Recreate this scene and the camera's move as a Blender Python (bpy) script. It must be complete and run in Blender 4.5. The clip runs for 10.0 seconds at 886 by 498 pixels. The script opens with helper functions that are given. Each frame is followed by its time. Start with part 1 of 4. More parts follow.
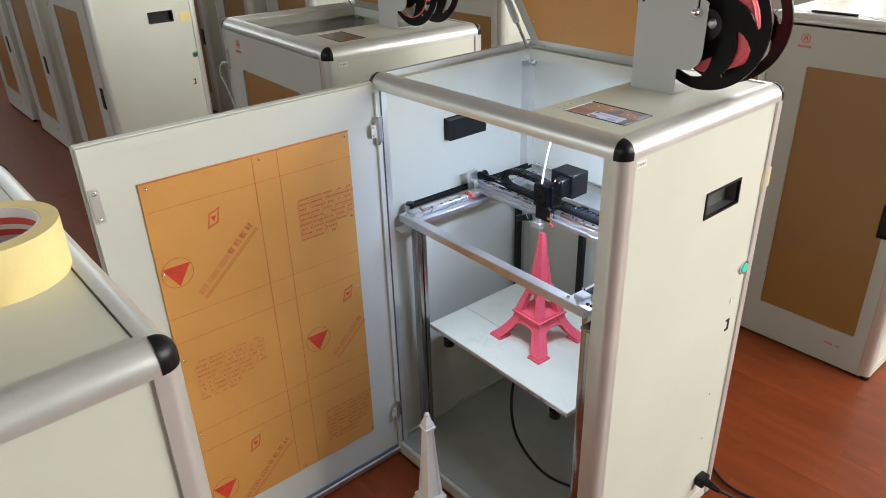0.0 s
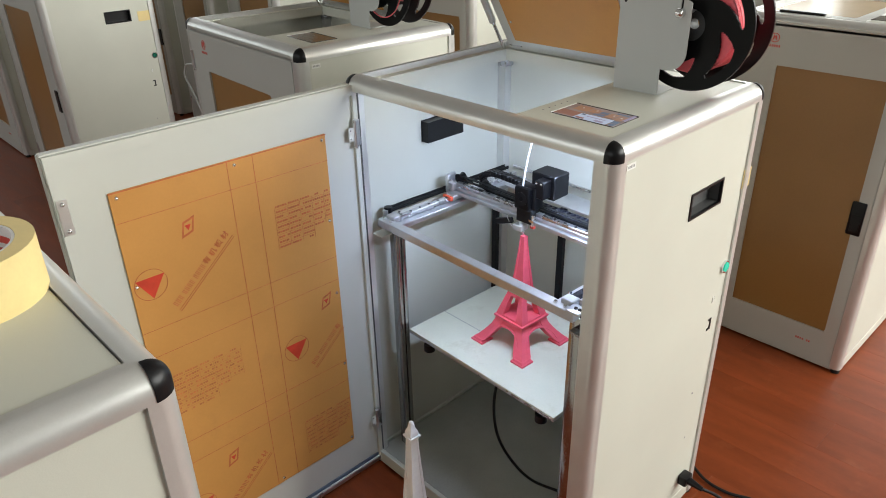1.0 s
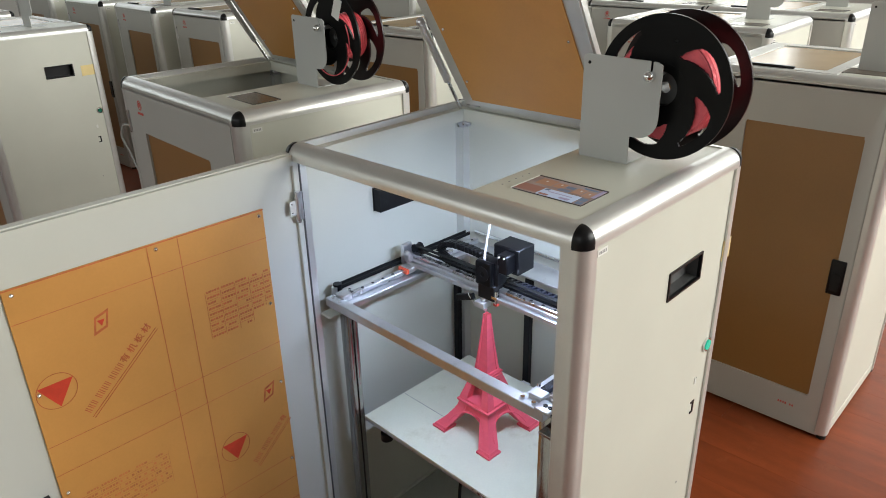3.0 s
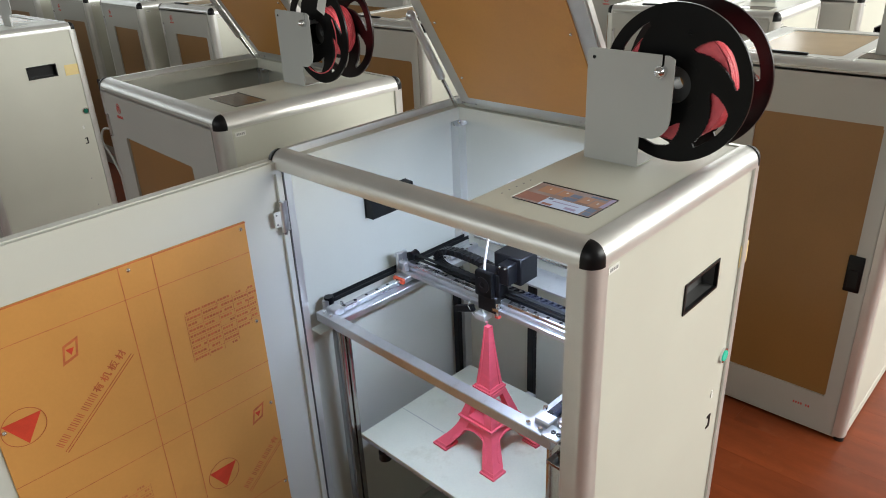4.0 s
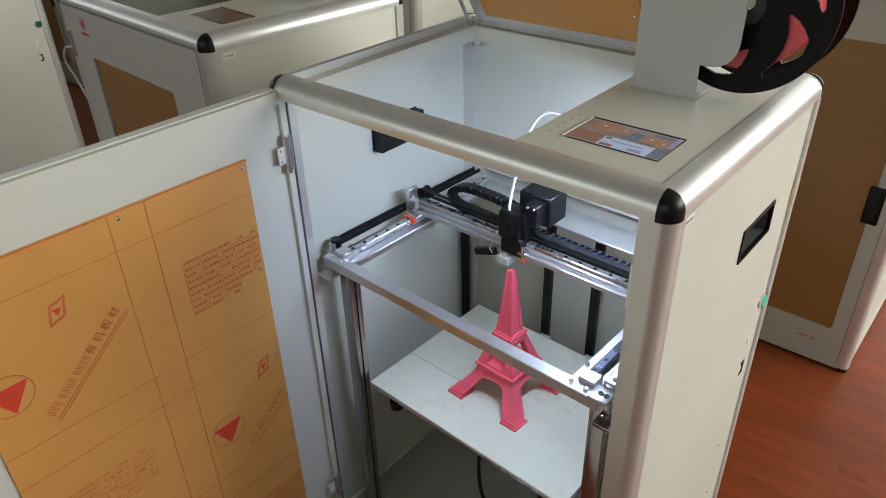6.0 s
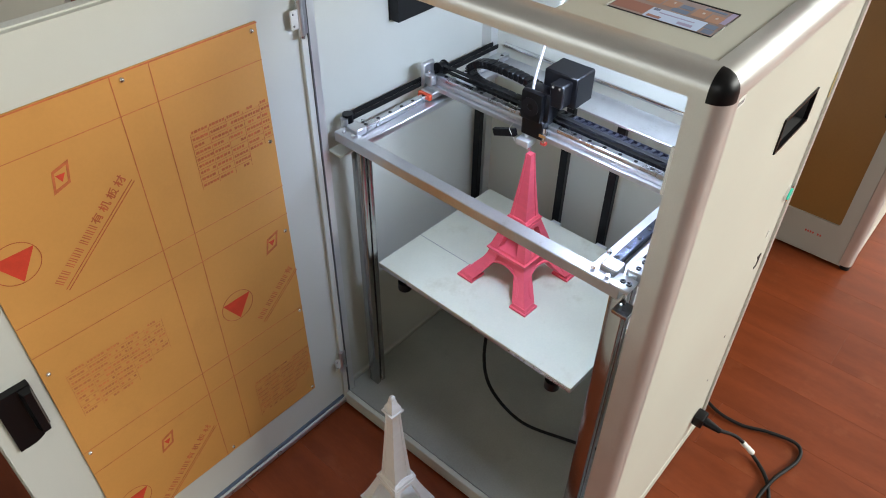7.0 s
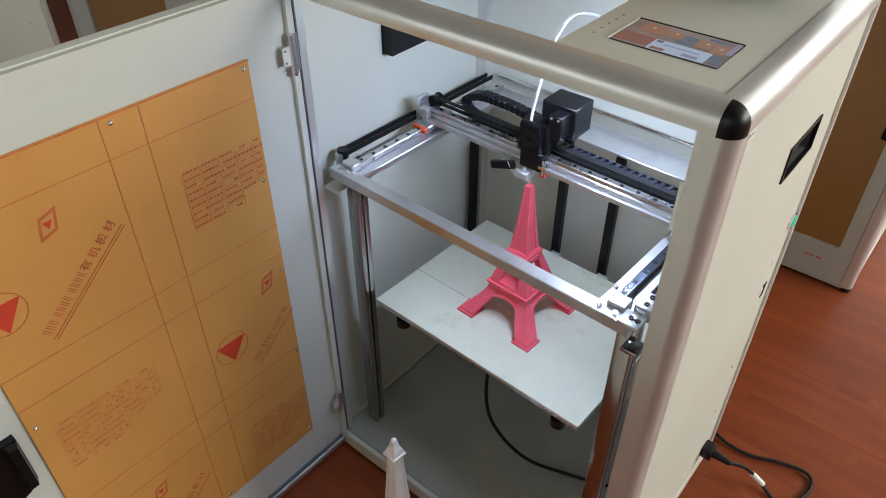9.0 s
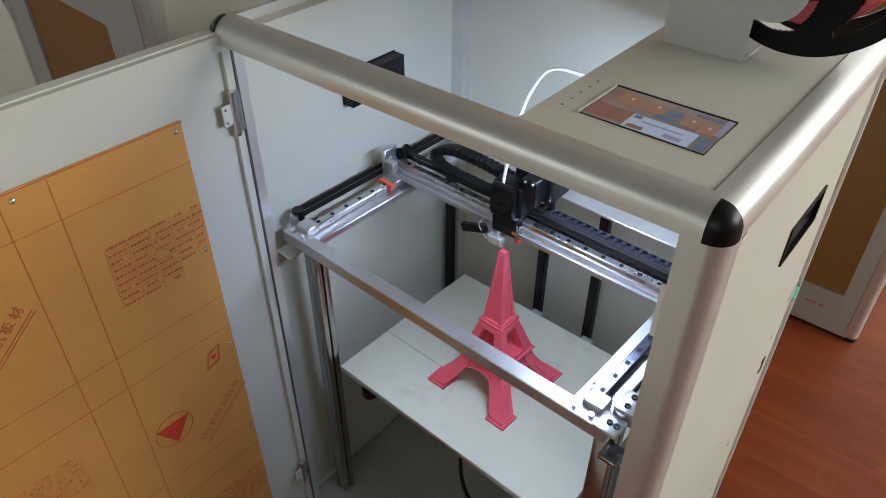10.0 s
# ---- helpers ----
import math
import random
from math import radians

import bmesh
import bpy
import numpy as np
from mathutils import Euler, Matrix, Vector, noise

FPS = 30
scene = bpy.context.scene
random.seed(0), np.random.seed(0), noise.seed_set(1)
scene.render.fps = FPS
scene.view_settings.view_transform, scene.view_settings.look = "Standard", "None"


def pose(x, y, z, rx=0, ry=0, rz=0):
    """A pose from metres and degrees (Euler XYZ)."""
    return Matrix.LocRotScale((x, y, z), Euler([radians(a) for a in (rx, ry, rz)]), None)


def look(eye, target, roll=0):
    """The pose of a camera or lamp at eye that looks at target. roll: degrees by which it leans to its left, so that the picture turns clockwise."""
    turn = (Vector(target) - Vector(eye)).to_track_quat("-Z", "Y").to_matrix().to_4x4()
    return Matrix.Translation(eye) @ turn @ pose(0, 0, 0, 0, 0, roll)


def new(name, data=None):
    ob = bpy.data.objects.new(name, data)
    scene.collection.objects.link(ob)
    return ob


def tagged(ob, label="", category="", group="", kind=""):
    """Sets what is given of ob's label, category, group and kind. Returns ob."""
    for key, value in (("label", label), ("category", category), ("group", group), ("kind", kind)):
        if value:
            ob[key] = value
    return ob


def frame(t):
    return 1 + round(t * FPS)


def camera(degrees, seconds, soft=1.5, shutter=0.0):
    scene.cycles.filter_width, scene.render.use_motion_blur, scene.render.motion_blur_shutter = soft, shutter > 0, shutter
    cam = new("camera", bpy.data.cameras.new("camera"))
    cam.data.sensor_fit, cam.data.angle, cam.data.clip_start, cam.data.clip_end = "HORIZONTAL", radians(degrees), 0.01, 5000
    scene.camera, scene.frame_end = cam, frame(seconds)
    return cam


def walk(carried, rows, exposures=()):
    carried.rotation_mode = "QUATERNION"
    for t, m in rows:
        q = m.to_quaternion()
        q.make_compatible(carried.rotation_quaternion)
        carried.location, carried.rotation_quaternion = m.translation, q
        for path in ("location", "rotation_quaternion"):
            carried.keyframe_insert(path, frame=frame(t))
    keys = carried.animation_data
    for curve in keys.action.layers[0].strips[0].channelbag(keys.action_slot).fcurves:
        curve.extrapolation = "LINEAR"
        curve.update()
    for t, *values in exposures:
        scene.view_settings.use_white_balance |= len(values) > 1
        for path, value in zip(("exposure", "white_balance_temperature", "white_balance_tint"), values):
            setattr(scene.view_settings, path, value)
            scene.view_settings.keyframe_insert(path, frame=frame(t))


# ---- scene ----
cam = camera(63.2, 10.0, soft=1.0)
PATH = [
    (0, (-0.012, 0.007, 1.244), (1.137, 1.369, 0.335), -1.7),
    (0.5, (-0.018, 0.026, 1.246), (1.188, 1.345, 0.35), -1.5),
    (1, (-0.021, 0.052, 1.243), (1.205, 1.342, 0.329), -1.2),
    (1.5, (-0.036, 0.079, 1.241), (1.225, 1.329, 0.32), -0.7),
    (2, (-0.041, 0.097, 1.239), (1.248, 1.309, 0.307), -1.5),
    (2.5, (0.015, 0.122, 1.236), (1.3, 1.376, 0.356), -1.3),
    (3, (0.102, 0.137, 1.249), (1.421, 1.4, 0.433), -1.3),
    (4.5, (0.181, 0.223, 1.245), (1.485, 1.465, 0.374), -3.0),
    (5, (0.192, 0.25, 1.242), (1.498, 1.465, 0.338), -2.7),
    (6.5, (0.196, 0.359, 1.222), (1.44, 1.408, 0.059), -0.1),
    (7, (0.192, 0.37, 1.207), (1.348, 1.354, -0.095), 0.9),
    (7.5, (0.184, 0.348, 1.202), (1.271, 1.325, -0.164), 1.6),
    (8, (0.17, 0.354, 1.205), (1.266, 1.384, -0.112), 0.9),
    (8.5, (0.173, 0.376, 1.208), (1.376, 1.346, -0.061), 0.1),
    (9, (0.208, 0.398, 1.204), (1.411, 1.393, -0.046), 0.1),
    (9.5, (0.284, 0.429, 1.204), (1.486, 1.448, -0.027), 0.1),
    (10, (0.337, 0.442, 1.205), (1.553, 1.452, -0.019), 0.2),
]
EXPOSURES = [(0.0, 0.09), (1.5, 0.02), (2.5, -0.03), (3.0, -0.13), (4.5, -0.13), (5.0, -0.08), (6.5, -0.34), (7.0, 0.01), (7.5, 0.35), (8.0, 0.4), (8.5, 0.3), (9.0, -0.19), (9.5, -0.44), (10.0, -0.49)]
walk(cam, [(t, look(eye, target, roll)) for t, eye, target, roll in PATH], EXPOSURES)

# ---- light ----
world = bpy.data.worlds.new("sky")
world.use_nodes = True
scene.world = world
wn = world.node_tree.nodes
wl = world.node_tree.links
sky = wn.new("ShaderNodeTexSky")
sky.sky_type, sky.sun_disc = "NISHITA", False
sky.sun_elevation, sky.sun_rotation = radians(38), radians(190)
wl.new(sky.outputs[0], wn["Background"].inputs[0])
wn["Background"].inputs[1].default_value = 0.1


def area(name, m, w, h, power, colour, spread=math.pi):
    lamp = bpy.data.lights.new(name, "AREA")
    lamp.shape, lamp.size, lamp.size_y = "RECTANGLE", w, h
    lamp.energy, lamp.color = power, colour
    lamp.spread = spread
    ob = new(name, lamp)
    ob.matrix_world = m
    return ob


ROOM = (-3.2, 6.4, -2.4, 7.6, 3.1)      # x0 x1 y0 y1 height
WIN_Z = (1.35, 2.85)
DAY = (0.99, 1.0, 0.94)
SOUTH = [(1.5, 3.6), (4.0, 6.1)]
WEST = [(-1.6, 0.8), (2.0, 4.4)]
NORTH = [(-2.4, 0.4), (1.0, 3.8)]
EAST = [(-1.4, 1.4), (2.2, 5.0)]


def daylight(eye, way, w, power):
    area("window_daylight", look(eye, Vector(eye) + Vector(way)), w, 1.4, power, DAY)


for a, b in SOUTH:
    daylight(((a + b) / 2, ROOM[2] - 0.1, 2.1), (-0.35, 1, -0.15), b - a, 150)
for a, b in WEST:
    daylight((ROOM[0] - 0.1, (a + b) / 2, 2.1), (1, 0, -0.1), b - a, 26)
for a, b in NORTH:
    daylight(((a + b) / 2, ROOM[3] + 0.1, 2.1), (0, -1, -0.1), b - a, 22)
for a, b in EAST:
    daylight((ROOM[1] + 0.1, (a + b) / 2, 2.1), (-1, 0, -0.1), b - a, 58)
area("led_strip_light", look((0.95, 0.722, 0.886), (0.968, 0.945, 0.36)), 0.30, 0.012, 3.0, (0.57, 0.71, 1.0), math.radians(155))


# ---- materials ----
def material(name, colour, rough=0.5, metal=0.0, var=0.06, scale=6.0, fine=260.0, bump=0.08, dist=0.0006, wear=None, coat=0.0, spec=0.5, per_object=0.0, stretch=None):
    m = bpy.data.materials.new(name)
    m.use_nodes = True
    n, l = m.node_tree.nodes, m.node_tree.links
    b = n["Principled BSDF"]
    b.inputs["Metallic"].default_value = metal
    b.inputs["Coat Weight"].default_value = coat
    b.inputs["Specular IOR Level"].default_value = spec
    tc = n.new("ShaderNodeTexCoord")
    mp = n.new("ShaderNodeMapping")
    l.new(tc.outputs["Object"], mp.inputs[0])
    if stretch:
        mp.inputs["Scale"].default_value = stretch
    big = n.new("ShaderNodeTexNoise")
    big.inputs["Scale"].default_value, big.inputs["Detail"].default_value = scale, 5
    l.new(mp.outputs[0], big.inputs["Vector"])
    small = n.new("ShaderNodeTexNoise")
    small.inputs["Scale"].default_value, small.inputs["Detail"].default_value = fine, 2
    l.new(mp.outputs[0], small.inputs["Vector"])
    ramp = n.new("ShaderNodeMapRange")
    ramp.inputs["From Min"].default_value, ramp.inputs["From Max"].default_value = 0.3, 0.7
    ramp.inputs["To Min"].default_value, ramp.inputs["To Max"].default_value = 1 - var, 1 + var
    l.new(big.outputs[0], ramp.inputs[0])
    val = ramp.outputs[0]
    grain = n.new("ShaderNodeMapRange")
    grain.inputs["To Min"].default_value, grain.inputs["To Max"].default_value = 1 - var * 0.7, 1 + var * 0.7
    l.new(small.outputs[0], grain.inputs[0])
    mul = n.new("ShaderNodeMath")
    mul.operation = "MULTIPLY"
    l.new(val, mul.inputs[0])
    l.new(grain.outputs[0], mul.inputs[1])
    val = mul.outputs[0]
    if per_object:
        info = n.new("ShaderNodeObjectInfo")
        pr = n.new("ShaderNodeMapRange")
        pr.inputs["To Min"].default_value, pr.inputs["To Max"].default_value = 1 - per_object, 1 + per_object
        l.new(info.outputs["Random"], pr.inputs[0])
        mul2 = n.new("ShaderNodeMath")
        mul2.operation = "MULTIPLY"
        l.new(val, mul2.inputs[0])
        l.new(pr.outputs[0], mul2.inputs[1])
        val = mul2.outputs[0]
    scaled = n.new("ShaderNodeVectorMath")
    scaled.operation = "SCALE"
    scaled.inputs[0].default_value = colour
    l.new(val, scaled.inputs["Scale"])
    out = scaled.outputs[0]
    if wear:
        wn_ = n.new("ShaderNodeTexNoise")
        wn_.inputs["Scale"].default_value, wn_.inputs["Detail"].default_value = wear[1], 8
        wn_.inputs["Roughness"].default_value = 0.7
        l.new(tc.outputs["Object"], wn_.inputs["Vector"])
        wr = n.new("ShaderNodeMapRange")
        wr.inputs["From Min"].default_value, wr.inputs["From Max"].default_value = wear[2], wear[2] + 0.12
        l.new(wn_.outputs[0], wr.inputs[0])
        wm = n.new("ShaderNodeMath")
        wm.operation = "MULTIPLY"
        wm.inputs[1].default_value = wear[3]
        l.new(wr.outputs[0], wm.inputs[0])
        mix = n.new("ShaderNodeMix")
        mix.data_type = "RGBA"
        l.new(wm.outputs[0], mix.inputs[0])
        l.new(out, mix.inputs[6])
        mix.inputs[7].default_value = (*wear[0], 1)
        out = mix.outputs[2]
    l.new(out, b.inputs["Base Color"])
    rr = n.new("ShaderNodeMapRange")
    rr.inputs["To Min"].default_value, rr.inputs["To Max"].default_value = max(0.02, rough * 0.8), min(1, rough * 1.2)
    l.new(big.outputs[0], rr.inputs[0])
    l.new(rr.outputs[0], b.inputs["Roughness"])
    if bump:
        bp = n.new("ShaderNodeBump")
        bp.inputs["Strength"].default_value, bp.inputs["Distance"].default_value = bump, dist
        l.new(small.outputs[0], bp.inputs["Height"])
        l.new(bp.outputs[0], b.inputs["Normal"])
    return m


PAINT = material("grey_beige_powder_coat", (0.59, 0.592, 0.515), 0.42, var=0.035, scale=5, fine=900, bump=0.25, dist=0.0003, wear=((0.42, 0.40, 0.34), 9, 0.66, 0.35))
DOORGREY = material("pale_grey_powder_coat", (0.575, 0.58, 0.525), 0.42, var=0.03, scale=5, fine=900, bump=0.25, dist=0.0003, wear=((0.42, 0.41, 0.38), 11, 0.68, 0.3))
# Closed fronts: the same coat, with their shade put into the colour.
SHADEDFRONT = material("shaded_front_powder_coat", (0.47, 0.47, 0.435), 0.45, var=0.035, scale=4, fine=900, bump=0.25, dist=0.0003)
FLOORPAN = material("dusty_grey_steel_pan", (0.37, 0.38, 0.335), 0.5, var=0.14, scale=7, fine=300, bump=0.15, wear=((0.20, 0.19, 0.165), 5, 0.60, 0.4))
ALU = material("satin_anodised_aluminium", (0.68, 0.68, 0.655), 0.33, 0.58, var=0.05, scale=14, fine=500, bump=0.04, wear=((0.45, 0.44, 0.42), 22, 0.64, 0.5))
MACHINED = material("machined_aluminium", (0.60, 0.60, 0.61), 0.30, 0.88, var=0.10, scale=18, fine=500, bump=0.05, wear=((0.34, 0.33, 0.31), 26, 0.60, 0.5))
STEEL = material("ground_steel_rail", (0.62, 0.62, 0.64), 0.28, 1.0, var=0.08, scale=30, fine=600, bump=0.03)
POLISHED = material("polished_aluminium_profile", (0.40, 0.39, 0.385), 0.16, 1.0, var=0.06, scale=20, fine=500, bump=0.03)
# Rail steel darkened to imitate the dark surroundings it mirrors.
DARKRAIL = material("steel_rail_dark_reflection", (0.12, 0.13, 0.18), 0.2, 1.0, var=0.1, scale=30, bump=0.02)
SEALBLUE = material("blue_grey_door_seal", (0.10, 0.135, 0.19), 0.55, var=0.15, scale=20, bump=0.1)
CHROME = material("polished_steel", (0.75, 0.75, 0.76), 0.14, 1.0, var=0.04, scale=30, bump=0)
BLACK = material("satin_black_plastic", (0.0045, 0.0045, 0.0055), 0.36, spec=0.28, var=0.15, scale=20, fine=600, bump=0.1)
GLOSSBLACK = material("glossy_black_spool_plastic", (0.0028, 0.0028, 0.0032), 0.3, spec=0.18, var=0.1, scale=20, fine=300, bump=0.03)
RUBBER = material("black_rubber", (0.008, 0.008, 0.008), 0.6, spec=0.3, var=0.2, scale=60, fine=400, bump=0.1)
POCKETGREY = material("dark_grey_plastic", (0.085, 0.085, 0.085), 0.45, var=0.1, bump=0.05)
NAVY = material("blue_black_chain_plastic", (0.006, 0.0075, 0.017), 0.35, var=0.1, bump=0.05)
DARKRED = material("dark_smoked_plastic", (0.009, 0.003, 0.0035), 0.3, spec=0.3, var=0.1, scale=20, bump=0.03)
KRAFT = material("orange_kraft_masking_film", (0.60, 0.288, 0.075), 0.42, var=0.05, scale=9, fine=220, bump=0.08, wear=((0.46, 0.21, 0.06), 5, 0.58, 0.35))
BROWNPANE = material("brown_masked_acrylic_pane", (0.30, 0.155, 0.048), 0.3, var=0.07, scale=4, fine=180, bump=0.05)
INK = material("red_brown_print", (0.42, 0.088, 0.026), 0.5, var=0.25, scale=90, fine=500, bump=0)
INKPALE = material("faded_red_brown_print", (0.50, 0.125, 0.04), 0.5, var=0.25, scale=90, fine=500, bump=0)
INKFAINT = material("worn_red_brown_print", (0.52, 0.175, 0.055), 0.5, var=0.25, scale=90, fine=500, bump=0)
INKRED = material("red_print", (0.58, 0.050, 0.022), 0.5, var=0.12, scale=60, fine=500, bump=0)
LOGORED = material("red_logo_print", (0.60, 0.07, 0.05), 0.45, var=0.1, scale=60, bump=0)
PINK = material("coral_pink_printed_plastic", (0.84, 0.115, 0.165), 0.40, var=0.05, scale=20, fine=700, bump=0.12, stretch=(1, 1, 6))
WHITEPLA = material("white_printed_plastic", (0.86, 0.86, 0.86), 0.42, var=0.03, scale=20, fine=700, bump=0.12, stretch=(1, 1, 6))
FILAMENT = material("coral_pink_filament", (0.86, 0.125, 0.155), 0.35, var=0.12, scale=40, fine=300, bump=0.5, dist=0.002, stretch=(12, 1, 1))
PTFE = material("white_tubing", (0.82, 0.82, 0.82), 0.35, var=0.02, bump=0)
BED = material("cream_build_sheet", (0.66, 0.655, 0.525), 0.45, var=0.06, scale=8, fine=300, bump=0.1, wear=((0.44, 0.40, 0.25), 9, 0.55, 0.4))
SCREENGLASS = material("dark_glass", (0.02, 0.02, 0.025), 0.08, var=0.05, bump=0)
TAPE = material("yellow_masking_tape", (0.78, 0.62, 0.28), 0.6, var=0.05, scale=30, fine=260, bump=0.15)
CARD = material("white_card_core", (0.72, 0.70, 0.68), 0.5, var=0.04, bump=0.05)
PAPER = material("white_paper_sticker", (0.78, 0.78, 0.74), 0.5, var=0.03, bump=0.02)
TEXTGREY = material("grey_print", (0.25, 0.25, 0.25), 0.5, bump=0)
ORANGE = material("orange_plastic", (0.75, 0.10, 0.04), 0.4, bump=0.05)
WALLWHITE = material("white_emulsion_wall", (0.36, 0.36, 0.34), 0.8, var=0.03, scale=3, fine=200, bump=0.1)
PLANK = material("red_brown_laminate", (0.195, 0.042, 0.0125), 0.40, spec=0.22, var=0.2, scale=3.5, fine=60, bump=0.06, per_object=0.08, stretch=(6, 1, 6), wear=((0.29, 0.088, 0.034), 6, 0.56, 0.45))
SEAM = material("dark_floor_joint", (0.13, 0.034, 0.013), 0.7, bump=0)


def emitter(name, colour, strength, base=(0.1, 0.1, 0.1)):
    m = bpy.data.materials.new(name)
    m.use_nodes = True
    b = m.node_tree.nodes["Principled BSDF"]
    b.inputs["Base Color"].default_value = (*base, 1)
    b.inputs["Emission Color"].default_value = (*colour, 1)
    b.inputs["Emission Strength"].default_value = strength
    b.inputs["Roughness"].default_value = 0.2
    return m


LED = emitter("white_led_strip", (0.86, 0.92, 1.0), 3.0)
GREENLIT = emitter("lit_green_button", (0.02, 0.62, 0.42), 0.55, (0.02, 0.3, 0.2))
GREENOFF = material("dark_green_button", (0.01, 0.12, 0.08), 0.2, bump=0)


def screen_material():
    m = bpy.data.materials.new("lit_colour_touch_screen")
    m.use_nodes = True
    n, l = m.node_tree.nodes, m.node_tree.links
    b = n["Principled BSDF"]
    b.inputs["Roughness"].default_value = 0.12
    tc = n.new("ShaderNodeTexCoord")
    no = n.new("ShaderNodeTexNoise")
    no.inputs["Scale"].default_value = 26
    l.new(tc.outputs["Object"], no.inputs["Vector"])
    cr = n.new("ShaderNodeValToRGB")
    cr.color_ramp.elements[0].position, cr.color_ramp.elements[0].color = 0.35, (0.17, 0.12, 0.11, 1)
    cr.color_ramp.elements[1].position, cr.color_ramp.elements[1].color = 0.65, (0.24, 0.20, 0.20, 1)
    l.new(no.outputs[0], cr.inputs[0])
    l.new(cr.outputs[0], b.inputs["Base Color"])
    l.new(cr.outputs[0], b.inputs["Emission Color"])
    b.inputs["Emission Strength"].default_value = 0.35
    return m


SCREEN = screen_material()
SCREENBLUE = emitter("pale_blue_screen_field", (0.36, 0.45, 0.62), 0.5, (0.28, 0.33, 0.42))
SCREENPALE = emitter("pale_grey_screen_field", (0.50, 0.42, 0.36), 0.45, (0.3, 0.28, 0.28))
SCREENORANGE = emitter("dull_orange_screen_field", (0.33, 0.17, 0.115), 0.38, (0.24, 0.15, 0.11))
SCREENRED = emitter("dull_red_screen_field", (0.26, 0.125, 0.10), 0.36, (0.2, 0.11, 0.10))
SCREENDARK = emitter("slate_blue_screen_field", (0.14, 0.17, 0.24), 0.40, (0.08, 0.11, 0.17))
SCREENLILAC = emitter("lilac_screen_field", (0.30, 0.26, 0.40), 0.42, (0.2, 0.18, 0.26))
SCREENDIM = material("unlit_screen", (0.16, 0.13, 0.10), 0.15, var=0.2, scale=20, bump=0)


# ---- mesh helpers ----
def bm_box(x0, x1, y0, y1, z0, z1, r=0.0, seg=1):
    bm = bmesh.new()
    bmesh.ops.create_cube(bm, size=1.0, matrix=Matrix.Translation(((x0 + x1) / 2, (y0 + y1) / 2, (z0 + z1) / 2)) @ Matrix.Diagonal((x1 - x0, y1 - y0, z1 - z0, 1)))
    if r > 0:
        bmesh.ops.bevel(bm, geom=bm.edges[:], offset=r, segments=seg, affect="EDGES", profile=0.5)
    return bm


def bm_cyl(p, q, r, r2=None, seg=20, cap=True):
    p, q = Vector(p), Vector(q)
    bm = bmesh.new()
    m = Matrix.Translation((p + q) / 2) @ (q - p).to_track_quat("Z", "Y").to_matrix().to_4x4()
    bmesh.ops.create_cone(bm, cap_ends=cap, segments=seg, radius1=r, radius2=r if r2 is None else r2, depth=(q - p).length, matrix=m)
    return bm


def bm_ball(c, r, seg=14):
    bm = bmesh.new()
    bmesh.ops.create_uvsphere(bm, u_segments=seg, v_segments=seg // 2 + 2, radius=r, matrix=Matrix.Translation(c))
    return bm


def join(*bms):
    out = bmesh.new()
    for b in bms:
        me = bpy.data.meshes.new("tmp")
        b.to_mesh(me)
        b.free()
        out.from_mesh(me)
        bpy.data.meshes.remove(me)
    return out


def moved(bm, m):
    bm.transform(m)
    return bm


def bm_prism(poly, axis, a, b):
    """A polygon of (p, q) pairs, drawn out along an axis from a to b."""
    bm = bmesh.new()

    def at(p, q, s):
        return {"x": (s, p, q), "y": (p, s, q), "z": (p, q, s)}[axis]
    lo = [bm.verts.new(at(p, q, a)) for p, q in poly]
    hi = [bm.verts.new(at(p, q, b)) for p, q in poly]
    n = len(poly)
    bm.faces.new(lo)
    bm.faces.new(hi[::-1])
    for i in range(n):
        bm.faces.new((lo[i], lo[(i + 1) % n], hi[(i + 1) % n], hi[i]))
    bmesh.ops.recalc_face_normals(bm, faces=bm.faces[:])
    return bm


def bm_frame(axis, s0, s1, outer, inner):
    """A flat frame with a rectangular hole, as one connected piece. outer, inner: (p0, p1, q0, q1) across the axis."""
    bm = bmesh.new()

    def at(p, q, s):
        return {"x": (s, p, q), "y": (p, s, q), "z": (p, q, s)}[axis]

    def ring(r, s):
        return [bm.verts.new(at(p, q, s)) for p, q in ((r[0], r[2]), (r[1], r[2]), (r[1], r[3]), (r[0], r[3]))]
    oa, ob, ia, ib = ring(outer, s0), ring(outer, s1), ring(inner, s0), ring(inner, s1)
    for k in range(4):
        j = (k + 1) % 4
        for a, b in ((oa, ia), (ia, ib), (ib, ob), (ob, oa)):
            bm.faces.new((a[k], a[j], b[j], b[k]))
    bmesh.ops.recalc_face_normals(bm, faces=bm.faces[:])
    return bm


def smooth_path(points, steps=8):
    pts = [Vector(p) for p in points]
    out = []
    for i in range(len(pts) - 1):
        a, b, c, d = pts[max(i - 1, 0)], pts[i], pts[i + 1], pts[min(i + 2, len(pts) - 1)]
        for k in range(steps):
            t = k / steps
            out.append(0.5 * (2 * b + (c - a) * t + (2 * a - 5 * b + 4 * c - d) * t * t + (3 * b - a - 3 * c + d) * t ** 3))
    out.append(pts[-1])
    return out


